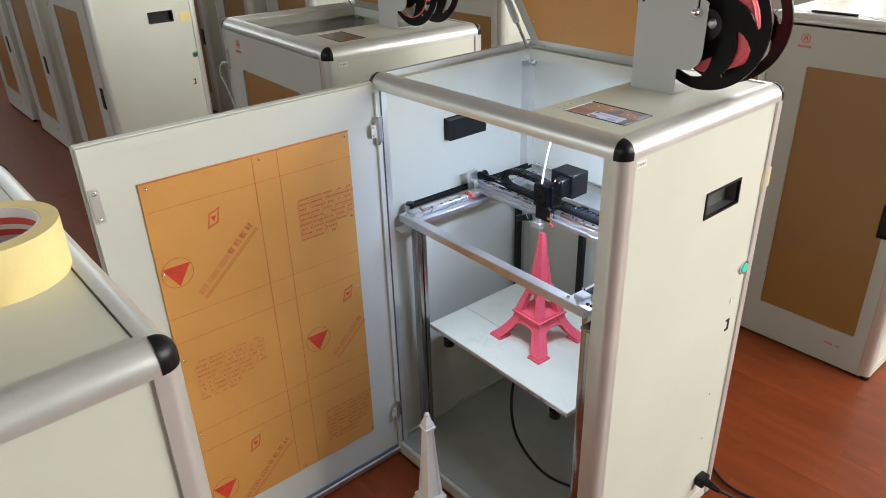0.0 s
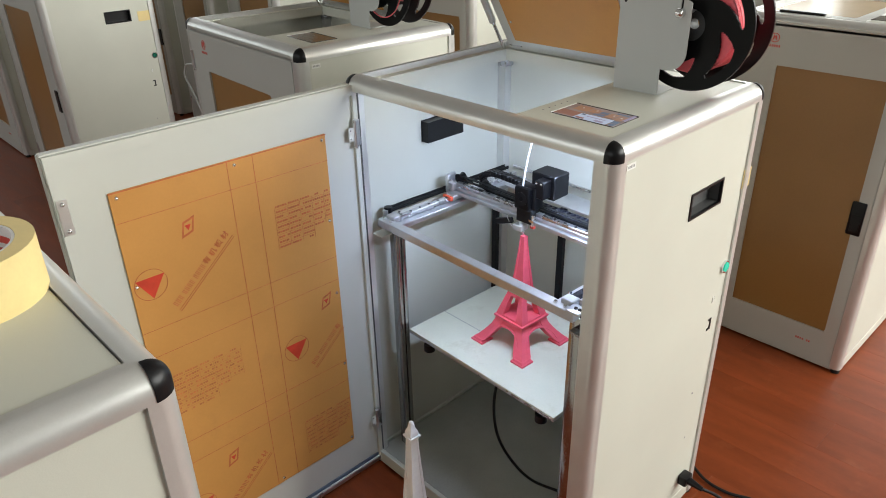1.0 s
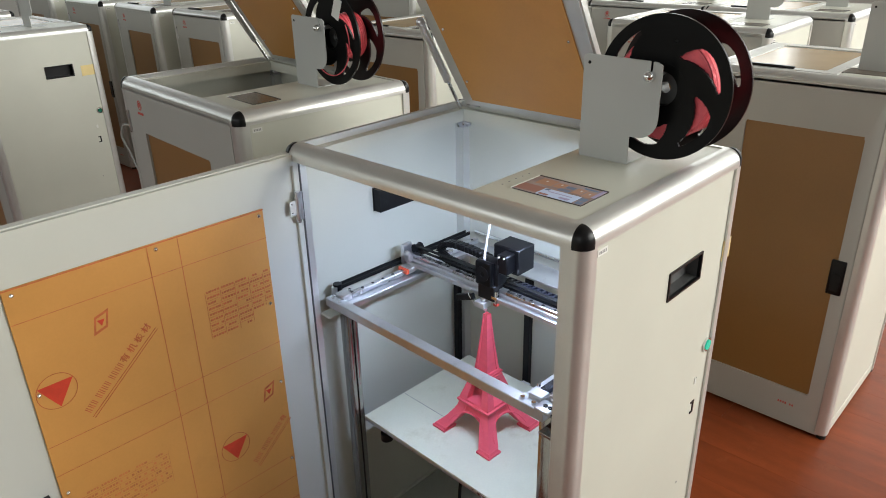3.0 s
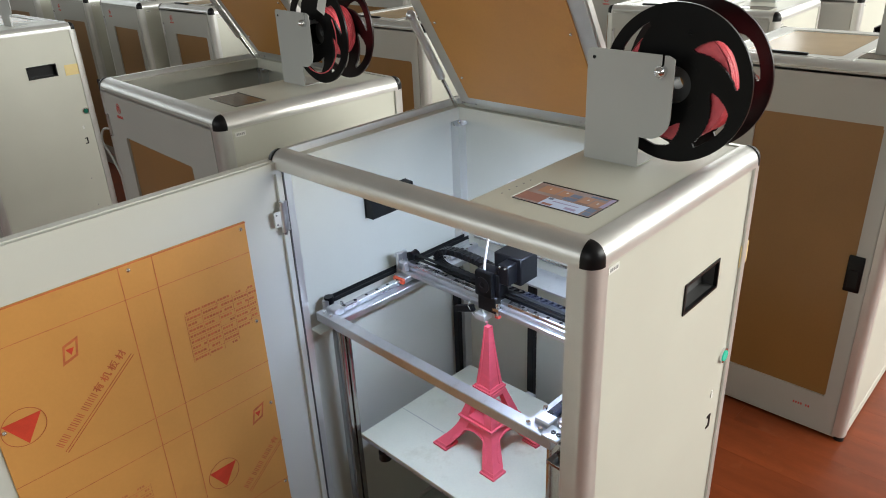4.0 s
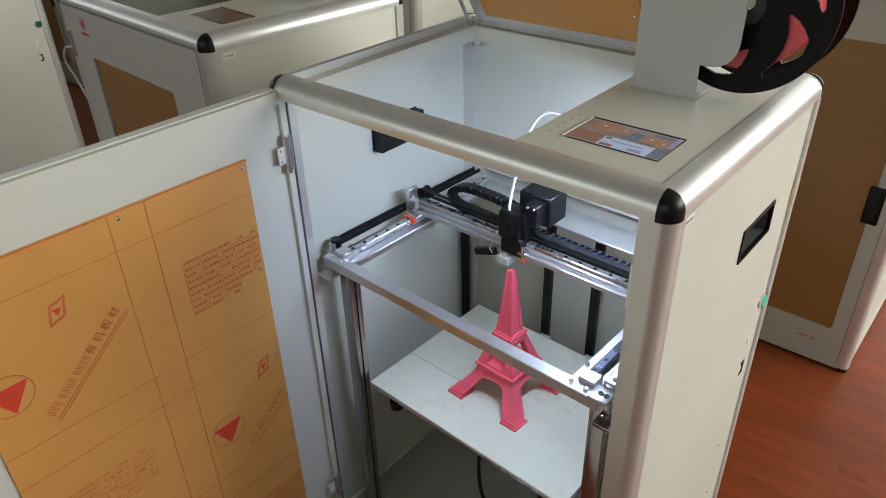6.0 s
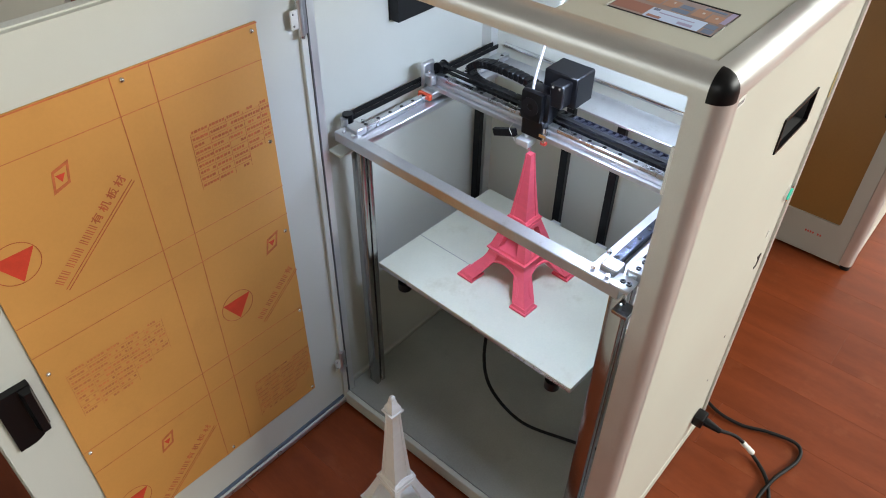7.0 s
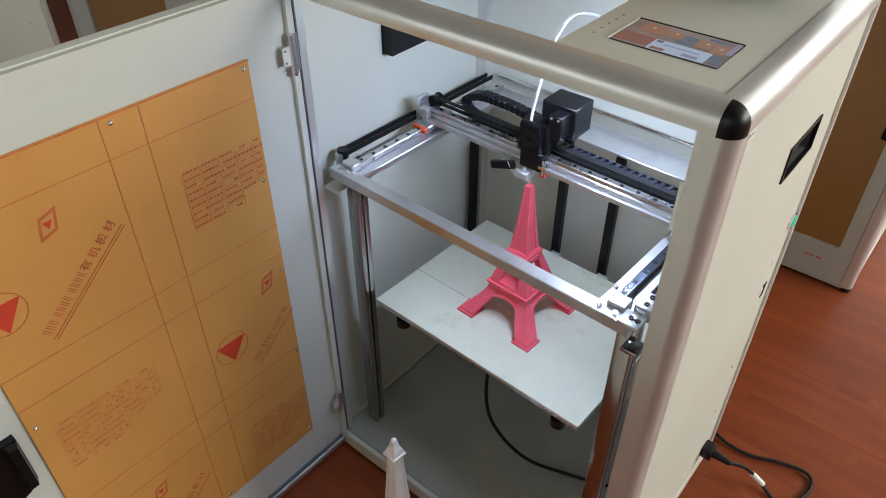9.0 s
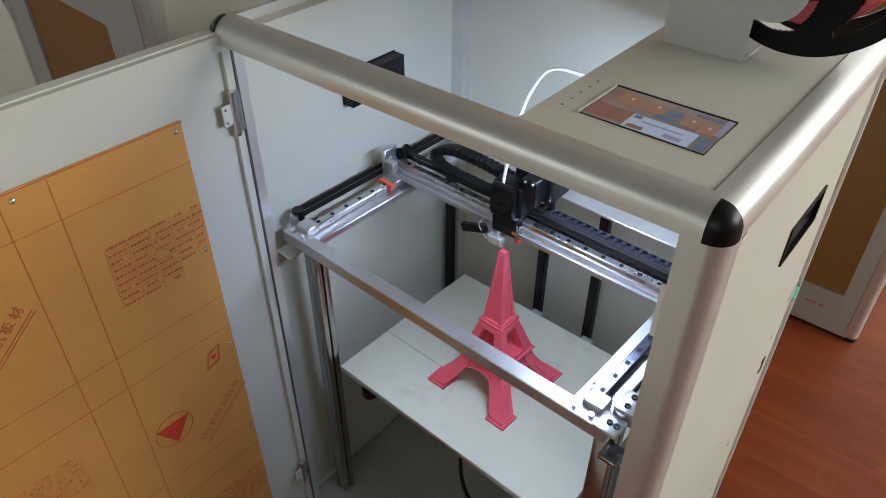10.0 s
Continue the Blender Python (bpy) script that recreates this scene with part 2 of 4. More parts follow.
def bm_tube(points, r, seg=8, steps=8):
    pts = smooth_path(points, steps)
    bm = bmesh.new()
    rings = []
    side = Vector((0, 0, 1))
    for i, p in enumerate(pts):
        way = (pts[min(i + 1, len(pts) - 1)] - pts[max(i - 1, 0)]).normalized()
        u = way.cross(side)
        if u.length < 0.05:
            u = way.cross(Vector((1, 0, 0)))
        u.normalize()
        v = u.cross(way)
        side = v
        rings.append([bm.verts.new(p + r * (math.cos(2 * math.pi * k / seg) * u + math.sin(2 * math.pi * k / seg) * v)) for k in range(seg)])
    for a, b in zip(rings, rings[1:]):
        for k in range(seg):
            bm.faces.new((a[k], a[(k + 1) % seg], b[(k + 1) % seg], b[k]))
    bm.faces.new(rings[0])
    bm.faces.new(rings[-1][::-1])
    bmesh.ops.recalc_face_normals(bm, faces=bm.faces[:])
    return bm


def bm_ring(c, axis, r0, r1, h, seg=40):
    """A ring round an axis of the world, h thick, centred at c."""
    bm = bmesh.new()
    rows = []
    for r, s in ((r0, -h / 2), (r1, -h / 2), (r1, h / 2), (r0, h / 2)):
        row = []
        for k in range(seg):
            a = 2 * math.pi * k / seg
            p, q = r * math.cos(a), r * math.sin(a)
            row.append(bm.verts.new(Vector(c) + Vector({"x": (s, p, q), "y": (p, s, q), "z": (p, q, s)}[axis])))
        rows.append(row)
    for i in range(4):
        a, b = rows[i], rows[(i + 1) % 4]
        for k in range(seg):
            bm.faces.new((a[k], a[(k + 1) % seg], b[(k + 1) % seg], b[k]))
    bmesh.ops.recalc_face_normals(bm, faces=bm.faces[:])
    return bm


def shade(me, angle=40):
    for p in me.polygons:
        p.use_smooth = True
    me.set_sharp_from_angle(angle=radians(angle))


def part(name, bm, mat, parent, label="", flat=False, kind=""):
    me = bpy.data.meshes.new(name)
    bm.to_mesh(me)
    bm.free()
    if not flat:
        shade(me)
    me.materials.append(mat)
    ob = new(name, me)
    ob.parent = parent
    return tagged(ob, label, kind=kind)


def thing(name, m, label, category, group="", kind=""):
    ob = new(name)
    ob.empty_display_size = 0.05
    ob.matrix_world = m
    return tagged(ob, label, category, group, kind)


def single(name, bm, mat, m, label, category="", group="", kind="", flat=False):
    ob = part(name, bm, mat, None, "", flat)
    ob.matrix_world = m
    return tagged(ob, label, category, group, kind)


def bm_word(word, height):
    """The outlines of a word as a flat mesh in the plane y = 0, reading along +x."""
    cu = bpy.data.curves.new("word", "FONT")
    cu.body, cu.size, cu.align_x, cu.align_y, cu.offset = word, height, "LEFT", "CENTER", 0.00035
    ob = new("word", cu)
    me = bpy.data.meshes.new_from_object(ob.evaluated_get(bpy.context.evaluated_depsgraph_get()))
    bm = bmesh.new()
    bm.from_mesh(me)
    bpy.data.objects.remove(ob)
    bpy.data.meshes.remove(me)
    bm.transform(Matrix.Rotation(radians(90), 4, "X"))
    return bm


# ---- room ----
x0, x1, y0, y1, top = ROOM


def pierced_wall(name, along, fixed0, fixed1, a0, a1, holes):
    """A wall with window holes; along is the axis that it runs along."""
    spans, at = [], a0
    for a, b in holes:
        spans += [(at, a, 0, top), (a, b, 0, WIN_Z[0]), (a, b, WIN_Z[1], top)]
        at = b
    spans.append((at, a1, 0, top))
    bms = [bm_box(a, b, fixed0, fixed1, z, w) if along == "x" else bm_box(fixed0, fixed1, a, b, z, w) for a, b, z, w in spans]
    return tagged(part(name, join(*bms), WALLWHITE, None, flat=True), "plain white painted room wall", "wall", kind="structure")


pierced_wall("wall_south", "x", y0 - 0.2, y0, x0, x1, SOUTH)
pierced_wall("wall_west", "y", x0 - 0.2, x0, y0 - 0.2, y1 + 0.2, WEST)
pierced_wall("wall_north", "x", y1, y1 + 0.2, x0, x1, NORTH)
pierced_wall("wall_east", "y", x1, x1 + 0.2, y0 - 0.2, y1 + 0.2, EAST)
single("ceiling", bm_box(x0 - 0.2, x1 + 0.2, y0 - 0.2, y1 + 0.2, top, top + 0.15), WALLWHITE, Matrix(), "plain white ceiling", "ceiling", kind="structure")
floor = single("floor", bm_box(x0 - 0.2, x1 + 0.2, y0 - 0.2, y1 + 0.2, -0.15, -0.0035), SEAM, Matrix(), "red-brown laminate plank floor, scuffed and dusty", "floor", kind="structure")


# ---- printer cabinets ----
H, D = 0.928, 0.45
T = 0.027          # width of the edge profiles
CAP = 0.0195       # size of the corner caps


SLOTS = (145, 213, 283, 30, 352)      # angles of the flange openings


def spool(m, label, wound=0.0720):
    """A filament spool; its axis is x, its near flange at x = 0."""
    s = thing("filament_spool", m, label, "spool", "filament spools")
    R, wid = 0.101, 0.064

    def flange(x, mat):
        radii = [0.027, 0.038] + [0.050 + 0.0012 * k for k in range(31)] + [0.094, R]
        seg = 220
        th = 0.0019

        def hole(i, k):
            r = (radii[i] + radii[i + 1]) / 2
            if not 0.050 < r < 0.0848:
                return False
            u = (r - 0.050) / 0.036
            wide = 0.05 + 0.40 * u ** 0.8 * min(1, (1.03 - u) / 0.2) ** 0.5
            for c in SLOTS:
                a = (2 * math.pi * (k + 0.5) / seg - radians(c) - 0.75 * (u - 0.6) + math.pi) % (2 * math.pi) - math.pi
                if abs(a) < wide:
                    return True
            return False
        keep = [[not hole(i, k) for k in range(seg)] for i in range(len(radii) - 1)]
        bm = bmesh.new()
        v = {(i, k, s): bm.verts.new((x + s * th, radii[i] * math.cos(2 * math.pi * k / seg), radii[i] * math.sin(2 * math.pi * k / seg))) for i in range(len(radii)) for k in range(seg) for s in (-1, 1)}
        n = len(keep)
        for i in range(n):
            for k in range(seg):
                if not keep[i][k]:
                    continue
                j = (k + 1) % seg
                bm.faces.new((v[i, k, -1], v[i, j, -1], v[i + 1, j, -1], v[i + 1, k, -1]))
                bm.faces.new((v[i, k, 1], v[i + 1, k, 1], v[i + 1, j, 1], v[i, j, 1]))
                if i == 0 or not keep[i - 1][k]:
                    bm.faces.new((v[i, k, -1], v[i, k, 1], v[i, j, 1], v[i, j, -1]))
                if i == n - 1 or not keep[i + 1][k]:
                    bm.faces.new((v[i + 1, k, -1], v[i + 1, j, -1], v[i + 1, j, 1], v[i + 1, k, 1]))
                if not keep[i][(k - 1) % seg]:
                    bm.faces.new((v[i, k, -1], v[i + 1, k, -1], v[i + 1, k, 1], v[i, k, 1]))
                if not keep[i][j]:
                    bm.faces.new((v[i, j, -1], v[i, j, 1], v[i + 1, j, 1], v[i + 1, j, -1]))
        bmesh.ops.delete(bm, geom=[w for w in bm.verts if not w.link_faces], context="VERTS")
        return part("flange", bm, mat, s)
    flange(0.0, GLOSSBLACK)
    flange(wid, DARKRED)
    part("hub", bm_ring((wid / 2, 0, 0), "x", 0.024, 0.036, wid + 0.004, 32), GLOSSBLACK, s)
    part("hub_web", bm_ring((0.012, 0, 0), "x", 0.008, 0.0245, 0.003, 32), POCKETGREY, s, "dark grey hub disc")
    bm = bmesh.new()
    n, seg = 34, 56
    rings = []
    for i in range(n + 1):
        u = i / n
        r = wound + 0.0012 * (i % 2) + 0.0015 * math.sin(u * 9) + 0.001 * random.random()
        rings.append([bm.verts.new((0.004 + u * (wid - 0.008), (r + 0.0008 * math.sin(3 * k * 0.11 + i)) * math.cos(2 * math.pi * k / seg), r * math.sin(2 * math.pi * k / seg))) for k in range(seg)])
    for a, b in zip(rings, rings[1:]):
        for k in range(seg):
            bm.faces.new((a[k], a[(k + 1) % seg], b[(k + 1) % seg], b[k]))
    bmesh.ops.recalc_face_normals(bm, faces=bm.faces[:])
    part("filament_winding", join(bm, bm_ring((0.005, 0, 0), "x", 0.036, wound, 0.002), bm_ring((wid - 0.005, 0, 0), "x", 0.036, wound, 0.002)), FILAMENT, s, "coral pink wound filament")
    return s


def bracket(m, label="bent grey steel spool bracket screwed on a printer"):
    """The bent sheet plate that carries a spool; its plate faces -x, base on z = 0."""
    b = thing("spool_bracket", m, label, "bracket", "spool brackets")
    poly = [(0.044, 0.0), (-0.038, 0.0), (-0.038, 0.042)]
    for k in range(8):
        a = radians(-90 - 90 * k / 7)
        poly.append((-0.050 + 0.030 * math.cos(a), 0.072 + 0.030 * math.sin(a)))
    poly += [(-0.080, 0.146), (-0.072, 0.150), (-0.066, 0.150), (-0.066, 0.136), (-0.062, 0.136), (-0.062, 0.1505), (0.040, 0.152), (0.044, 0.148)]
    part("plate", bm_prism(poly, "x", -0.001, 0.001), FRONTPLATE, b, flat=True)
    part("base_flange", bm_box(0.001, 0.055, -0.038, 0.044, 0.0, 0.002), FRONTPLATE, b, flat=True)
    part("axle", bm_cyl((-0.004, -0.064, 0.131), (0.10, -0.064, 0.131), 0.0045), STEEL, b, "steel rod")
    part("axle_nut", join(bm_cyl((-0.009, -0.064, 0.131), (-0.001, -0.064, 0.131), 0.0075), bm_ball((-0.009, -0.064, 0.131), 0.0068)), CHROME, b, "domed chrome nut")
    for z in (0.140,):
        part("rivet", bm_cyl((-0.0016, 0.034, z), (0.001, 0.034, z), 0.0025, seg=10), BLACK, b)
    return b


PAPERPAINT = material("off_white_lid_frame", (0.60, 0.60, 0.57), 0.4, var=0.03, bump=0.1)
FRONTPLATE = material("light_grey_powder_coat", (0.50, 0.51, 0.49), 0.45, var=0.03, scale=6, fine=900, bump=0.2, dist=0.0003)


def edge_profile(name, p, q, parent, out, wide=T, mitres=()):
    """A quarter-round aluminium edge profile from corner p to corner q (along one axis), rounded towards out."""
    lo = [min(a, b) - wide / 2 for a, b in zip(p, q)]
    hi = [max(a, b) + wide / 2 for a, b in zip(p, q)]
    for i in range(3):
        if abs(p[i] - q[i]) > 1e-6:
            lo[i] += wide / 2
            hi[i] -= wide / 2
    bm = bm_box(lo[0], hi[0], lo[1], hi[1], lo[2], hi[2])
    length = max(h - l for h, l in zip(hi, lo))
    long = [e for e in bm.edges if abs((e.verts[0].co - e.verts[1].co).length - length) < 1e-5]
    outer = max(long, key=lambda e: (e.verts[0].co + e.verts[1].co).dot(Vector(out)))
    bmesh.ops.bevel(bm, geom=[outer], offset=wide * (0.62 if abs(p[2] - q[2]) > 1e-6 else 0.80), segments=8, affect="EDGES", profile=0.5)
    for point, normal in mitres:
        bmesh.ops.bisect_plane(bm, geom=bm.verts[:] + bm.edges[:] + bm.faces[:], plane_co=point, plane_no=normal, clear_inner=True)
    return part(name, bm, ALU, parent, "satin aluminium profile")


def sheet_marks(door, dx):
    """The printed masking film on the open door. dx(x) turns a place along the door into the door's own y."""
    face = 0.0036

    def line(xa, za, xb, zb, w, mat, name="printed_line"):
        a, b = Vector((dx(xa), za)), Vector((dx(xb), zb))
        n = Vector((-(b - a).y, (b - a).x)).normalized() * w / 2
        return bm_prism([tuple(a + n), tuple(b + n), tuple(b - n), tuple(a - n)], "x", face - 0.0003, face)
    rules = [line(0.497, 0.117, 0.497, 0.836, 0.0010, INK), line(0.545, 0.117, 0.545, 0.836, 0.0010, INK)]
    for z in (0.785, 0.585, 0.534, 0.335, 0.285):
        rules.append(line(0.304, z, 0.695, z, 0.0008, INK))
    rules += [line(0.303, 0.8345, 0.696, 0.8345, 0.0018, INK)]
    for r in rules:
        part("printed_rule", r, INKPALE, door, flat=True)

    def emblem(cx, cz, pale=False):
        ring = bm_ring((face - 0.0001, dx(cx), cz), "x", 0.0268, 0.0277, 0.0003, 36)
        part("printed_ring", ring, INK, door, flat=True)
        tri = bm_prism([(dx(cx - 0.024), cz + 0.013), (dx(cx + 0.024), cz + 0.013), (dx(cx), cz - 0.026)], "x", face - 0.0004, face + 0.0001)
        part("printed_triangle", tri, INKRED, door, "solid red triangle", flat=True)

    def lozenge(cx, cz):
        def loz(k):
            return [(dx(cx + k * u), cz + k * v) for u, v in ((0.0135, 0.0176), (-0.0078, 0.0104), (-0.0135, -0.0176), (0.0078, -0.0104))]
        o, i = loz(1.0), loz(0.70)
        bms = [bm_prism([o[k], o[(k + 1) % 4], i[(k + 1) % 4], i[k]], "x", face - 0.0003, face) for k in range(4)]
        part("printed_lozenge", join(*bms), INKPALE, door, flat=True)
        part("printed_triangle", bm_prism([(dx(cx - 0.0055), cz + 0.004), (dx(cx + 0.0055), cz + 0.004), (dx(cx), cz - 0.006)], "x", face - 0.0003, face), INKRED, door, flat=True)

    def slogan(xs, zs, mat, upto=1.0):
        ang = math.atan2(0.101, 0.116)
        c, s = math.cos(ang), math.sin(ang)

        def put(bm):
            # the word lies in x-z; turn it and lay it on the film
            m = Matrix(((0, 1, 0, face - 0.0002), (c, 0, -s, dx(xs)), (s, 0, c, zs), (0, 0, 0, 1)))
            bm.transform(m)
            return bm
        at, hgt = 0.004, 0.0115
        for n in (3, 4, 4):
            for _ in range(n):
                part("printed_bar", put(join(bm_box(at, at + 0.0014, -0.0001, 0.0001, -hgt / 2, hgt / 2), bm_box(at + 0.0028, at + 0.0042, -0.0001, 0.0001, -hgt / 2, hgt / 2))), INKPALE, door, flat=True)
                at += 0.0068
            at += 0.0040
        for k, sign in enumerate("\u6709\u673a\u677f\u6750"):
            if 0.0990 + 0.0172 * k < 0.155 * upto:
                word = bm_word(sign, 0.0175)
                word.transform(Matrix.Translation((0.0870 + 0.0172 * k, 0, 0)) @ Matrix.Scale(0.8, 4))
                part("printed_character", put(word), mat, door, "printed Chinese character", flat=True)
        ends = [bm_box(0.000, 0.153 * upto, -0.0001, 0.0001, z - 0.0006, z + 0.0006) for z in (-0.0125, -0.0165)]
        part("printed_underline", put(join(*ends)), mat, door, flat=True)

    def table(xl, zt, w, h, mat, cut=1.0):
        rnd = random.Random(int(xl * 1000 + zt * 77))
        bms = []
        rows, cols = 9, 5
        for r in range(rows):
            z = zt - h * (r + 0.5) / rows
            for c in range(cols):
                if r > 6 and c > 2 or (r > 5 and c == 4):
                    continue
                at, end = xl + w * c / cols + 0.002, xl + w * (c + 1) / cols - 0.004
                while at < end:
                    n = rnd.uniform(0.0026, 0.0052)
                    if rnd.random() < 0.86 and at + n < 0.694:
                        bms.append(line(at, z, at + n, z, 0.0036, mat))
                    at += n + 0.0011
        for r in range(1, rows):
            z = zt - h * r / rows
            bms.append(line(xl, z, min(0.694, xl + w * (0.6 if r > 6 else 1)), z, 0.0005, mat))
        for c in range(0, cols + 1):
            if xl + w * c / cols < 0.694:
                bms.append(line(xl + w * c / cols, zt - 0.006, xl + w * c / cols, zt - h * (0.75 if c > 3 else 1), 0.0005, mat))
        part("printed_table", join(*bms), mat, door, "table of small printed marks", flat=True)
    emblem(0.335, 0.668), lozenge(0.413, 0.745), slogan(0.363, 0.613, INK)
    emblem(0.581, 0.421), lozenge(0.660, 0.497), slogan(0.610, 0.365, INKPALE, 0.66)
    emblem(0.336, 0.174), lozenge(0.413, 0.248), slogan(0.367, 0.119, INKPALE)
    table(0.573, 0.733, 0.132, 0.090, INKPALE), table(0.328, 0.488, 0.137, 0.090, INKFAINT), table(0.577, 0.240, 0.132, 0.090, INKFAINT)


def printer(origin, turn=0.0, W=0.595, door_open=False, lid_open=False, inside=False, button_lit=False, carries=True, label="", film=False, win=None, lid_window=False, plate_v=0.20):
    """A tall printer cabinet. Own axes: x from the front to the back, y from its control side to its hinge side."""
    p = thing("printer_cabinet", pose(*origin, 0, 0, turn), label, "printer", "printer cabinets")
    e = T / 2
    # edge profiles and corner caps
    zt = H - e
    corners = [(e, e), (D - e, e), (D - e, W - e), (e, W - e)]
    for x, y in corners:
        edge_profile("corner_post", (x, y, 0.012), (x, y, zt - e), p, (x - D / 2, y - W / 2, 0))
    for (xa, ya), (xb, yb) in zip(corners, corners[1:] + corners[:1]):
        side = Vector(((xa + xb) / 2 - D / 2, (ya + yb) / 2 - W / 2, 0)).normalized()
        run = Vector((xb - xa, yb - ya, 0)).normalized() * e
        way = run.normalized()
        edge_profile("top_edge", (xa - run.x, ya - run.y, zt), (xb + run.x, yb + run.y, zt), p, (side.x, side.y, 1), mitres=(((xa, ya, zt), side + way), ((xb, yb, zt), side - way), (Vector((xa, ya, zt)) - run + way * (CAP - 0.001), way), (Vector((xb, yb, zt)) + run - way * (CAP - 0.001), -way)))
        lo, hi = (min(xa, xb) - e + 0.003, min(ya, yb) - e + 0.003), (max(xa, xb) + e - 0.003, max(ya, yb) + e - 0.003)
        if abs(xa - xb) < 1e-6:
            lo, hi = (xa - 0.0105 if xa < D / 2 else xa + 0.0005, lo[1] + 0.02), (xa - 0.0005 if xa < D / 2 else xa + 0.0105, hi[1] - 0.02)
        else:
            lo, hi = (lo[0] + 0.02, ya - 0.0105 if ya < W / 2 else ya + 0.0005), (hi[0] - 0.02, ya - 0.0005 if ya < W / 2 else ya + 0.0105)
        part("bottom_edge", bm_box(lo[0], hi[0], lo[1], hi[1], 0.006, 0.037, 0.001), PAINT, p)
    for x, y in corners:
        c = CAP
        xs = (-0.0006, c) if x < D / 2 else (D - c, D + 0.0006)
        ys = (-0.0006, c) if y < W / 2 else (W - c, W + 0.0006)
        cap = bm_box(*xs, *ys, H - T + 0.0002, H + 0.0006)
        tip = max(cap.verts, key=lambda v: v.co.dot(Vector((x - D / 2, y - W / 2, 1.0))) if (v.co.x - x) * (x - D / 2) > 0 and (v.co.y - y) * (y - W / 2) > 0 else -9)
        bmesh.ops.bevel(cap, geom=list(tip.link_edges), offset=c * 0.96, segments=7, affect="EDGES", profile=0.5)
        part("corner_cap", cap, BLACK, p, "rounded black plastic cap")
        part("foot", bm_cyl((x, y, 0.0), (x, y, 0.014), 0.012, seg=14), RUBBER, p)
    # side, back and floor panels
    t = 0.0025
    o = 0.004
    part("side_panel", bm_frame("y", o, o + t, (T - 0.002, D - T + 0.002, 0.036, H - T), (0.239, 0.341, 0.743, 0.785)), PAINT, p, "painted steel side panel", flat=True)
    part("side_panel", bm_frame("y", W - o - t, W - o, (T - 0.002, D - T + 0.002, 0.036, H - T), (0.189, 0.291, 0.755, 0.797)), PAINT, p, "painted steel side panel", flat=True)
    part("back_panel", bm_box(D - o - t, D - o, T - 0.002, W - T + 0.002, 0.036, H - T), PAINT, p, "painted steel back panel", flat=True)
    part("floor_pan", bm_box(T - 0.012, D - T + 0.012, T - 0.012, W - T + 0.012, 0.016, 0.034), FLOORPAN, p, "dusty steel floor pan", flat=True)
    # lid ledges and the control plate
    pv = plate_v
    z1 = H - 0.0015
    part("control_plate", bm_box(T + 0.0012, D - T - 0.0012, T + 0.0012, pv, z1 - 0.0025, z1, 0.0008), PAINT, p, "painted steel control plate")
    part("plate_skirt", bm_box(T - 0.003, D - T + 0.003, pv - 0.0025, pv, z1 - 0.035, z1 - 0.0026), PAINT, p, flat=True)
    for bx in (bm_box(T - 0.003, D - T, W - T - 0.018, W - T + 0.004, z1 - 0.014, z1 - 0.010), bm_box(D - T - 0.018, D - T + 0.003, pv, W - T - 0.0185, z1 - 0.014, z1 - 0.010)):
        part("lid_ledge", bx, PAINT, p, flat=True)
    for bx in (bm_box(T - 0.003, D - T, W - T - 0.018, W - T - 0.015, z1 - 0.034, z1 - 0.0141), bm_box(D - T - 0.018, D - T - 0.015, pv, W - T - 0.0185, z1 - 0.034, z1 - 0.0141)):
        part("ledge_lip", bx, PAINT, p, flat=True)
    # touch screen, set into the plate
    ya, yb = 0.054, 0.164
    sc = part("touch_screen", bm_box(0.070, 0.136, ya, yb, z1 - 0.001, z1 + 0.0008, 0.0004), SCREENGLASS, p, "glass touch screen")
    part("screen_image", bm_box(0.0708, 0.1345, ya + 0.001, yb - 0.001, z1 + 0.0008, z1 + 0.0011), SCREEN if button_lit else SCREENDIM, sc, flat=True)
    if button_lit:
        def field(s0, s1, d0, d1, mat, lift=0.0):
            part("screen_field", bm_box(0.0712 + 0.063 * d0, 0.0712 + 0.063 * d1, yb - 0.0014 - 0.107 * s1, yb - 0.0014 - 0.107 * s0, z1 + 0.0011 + lift, z1 + 0.0013 + lift), mat, sc, flat=True)
        for s0, s1, d0, d1, mat in ((0.0, 0.33, 0.06, 0.42, SCREENRED), (0.10, 0.34, 0.56, 0.92, SCREENORANGE), (0.36, 0.50, 0.58, 0.86, SCREENORANGE), (0.52, 0.64, 0.66, 0.80, SCREENDARK), (0.48, 0.64, 0.46, 0.60, SCREENDARK), (0.67, 0.80, 0.50, 0.82, SCREENORANGE), (0.82, 0.95, 0.44, 0.76, SCREENORANGE), (0.72, 0.92, 0.86, 0.93, SCREENDARK), (0.95, 1.0, 0.5, 1.0, SCREENLILAC), (0.90, 0.99, 0.02, 0.17, SCREENDARK), (0.88, 0.98, 0.20, 0.37, SCREENDARK)):
            field(s0, s1, d0, d1, mat)
        field(0.34, 0.87, 0.0, 0.40, SCREENBLUE)
        for s0, s1, d0, d1, mat in ((0.36, 0.42, 0.30, 0.38, SCREENDARK), (0.44, 0.78, 0.24, 0.27, SCREENLILAC), (0.37, 0.50, 0.02, 0.11, SCREENRED), (0.66, 0.80, 0.05, 0.14, SCREENLILAC)):
            field(s0, s1, d0, d1, mat, 0.0002)
        for s0, d0 in ((0.20, 0.74), (0.43, 0.74), (0.74, 0.66), (0.88, 0.60)):
            field(s0, s0 + 0.02, d0, d0 + 0.06, SCREENPALE, 0.0002)
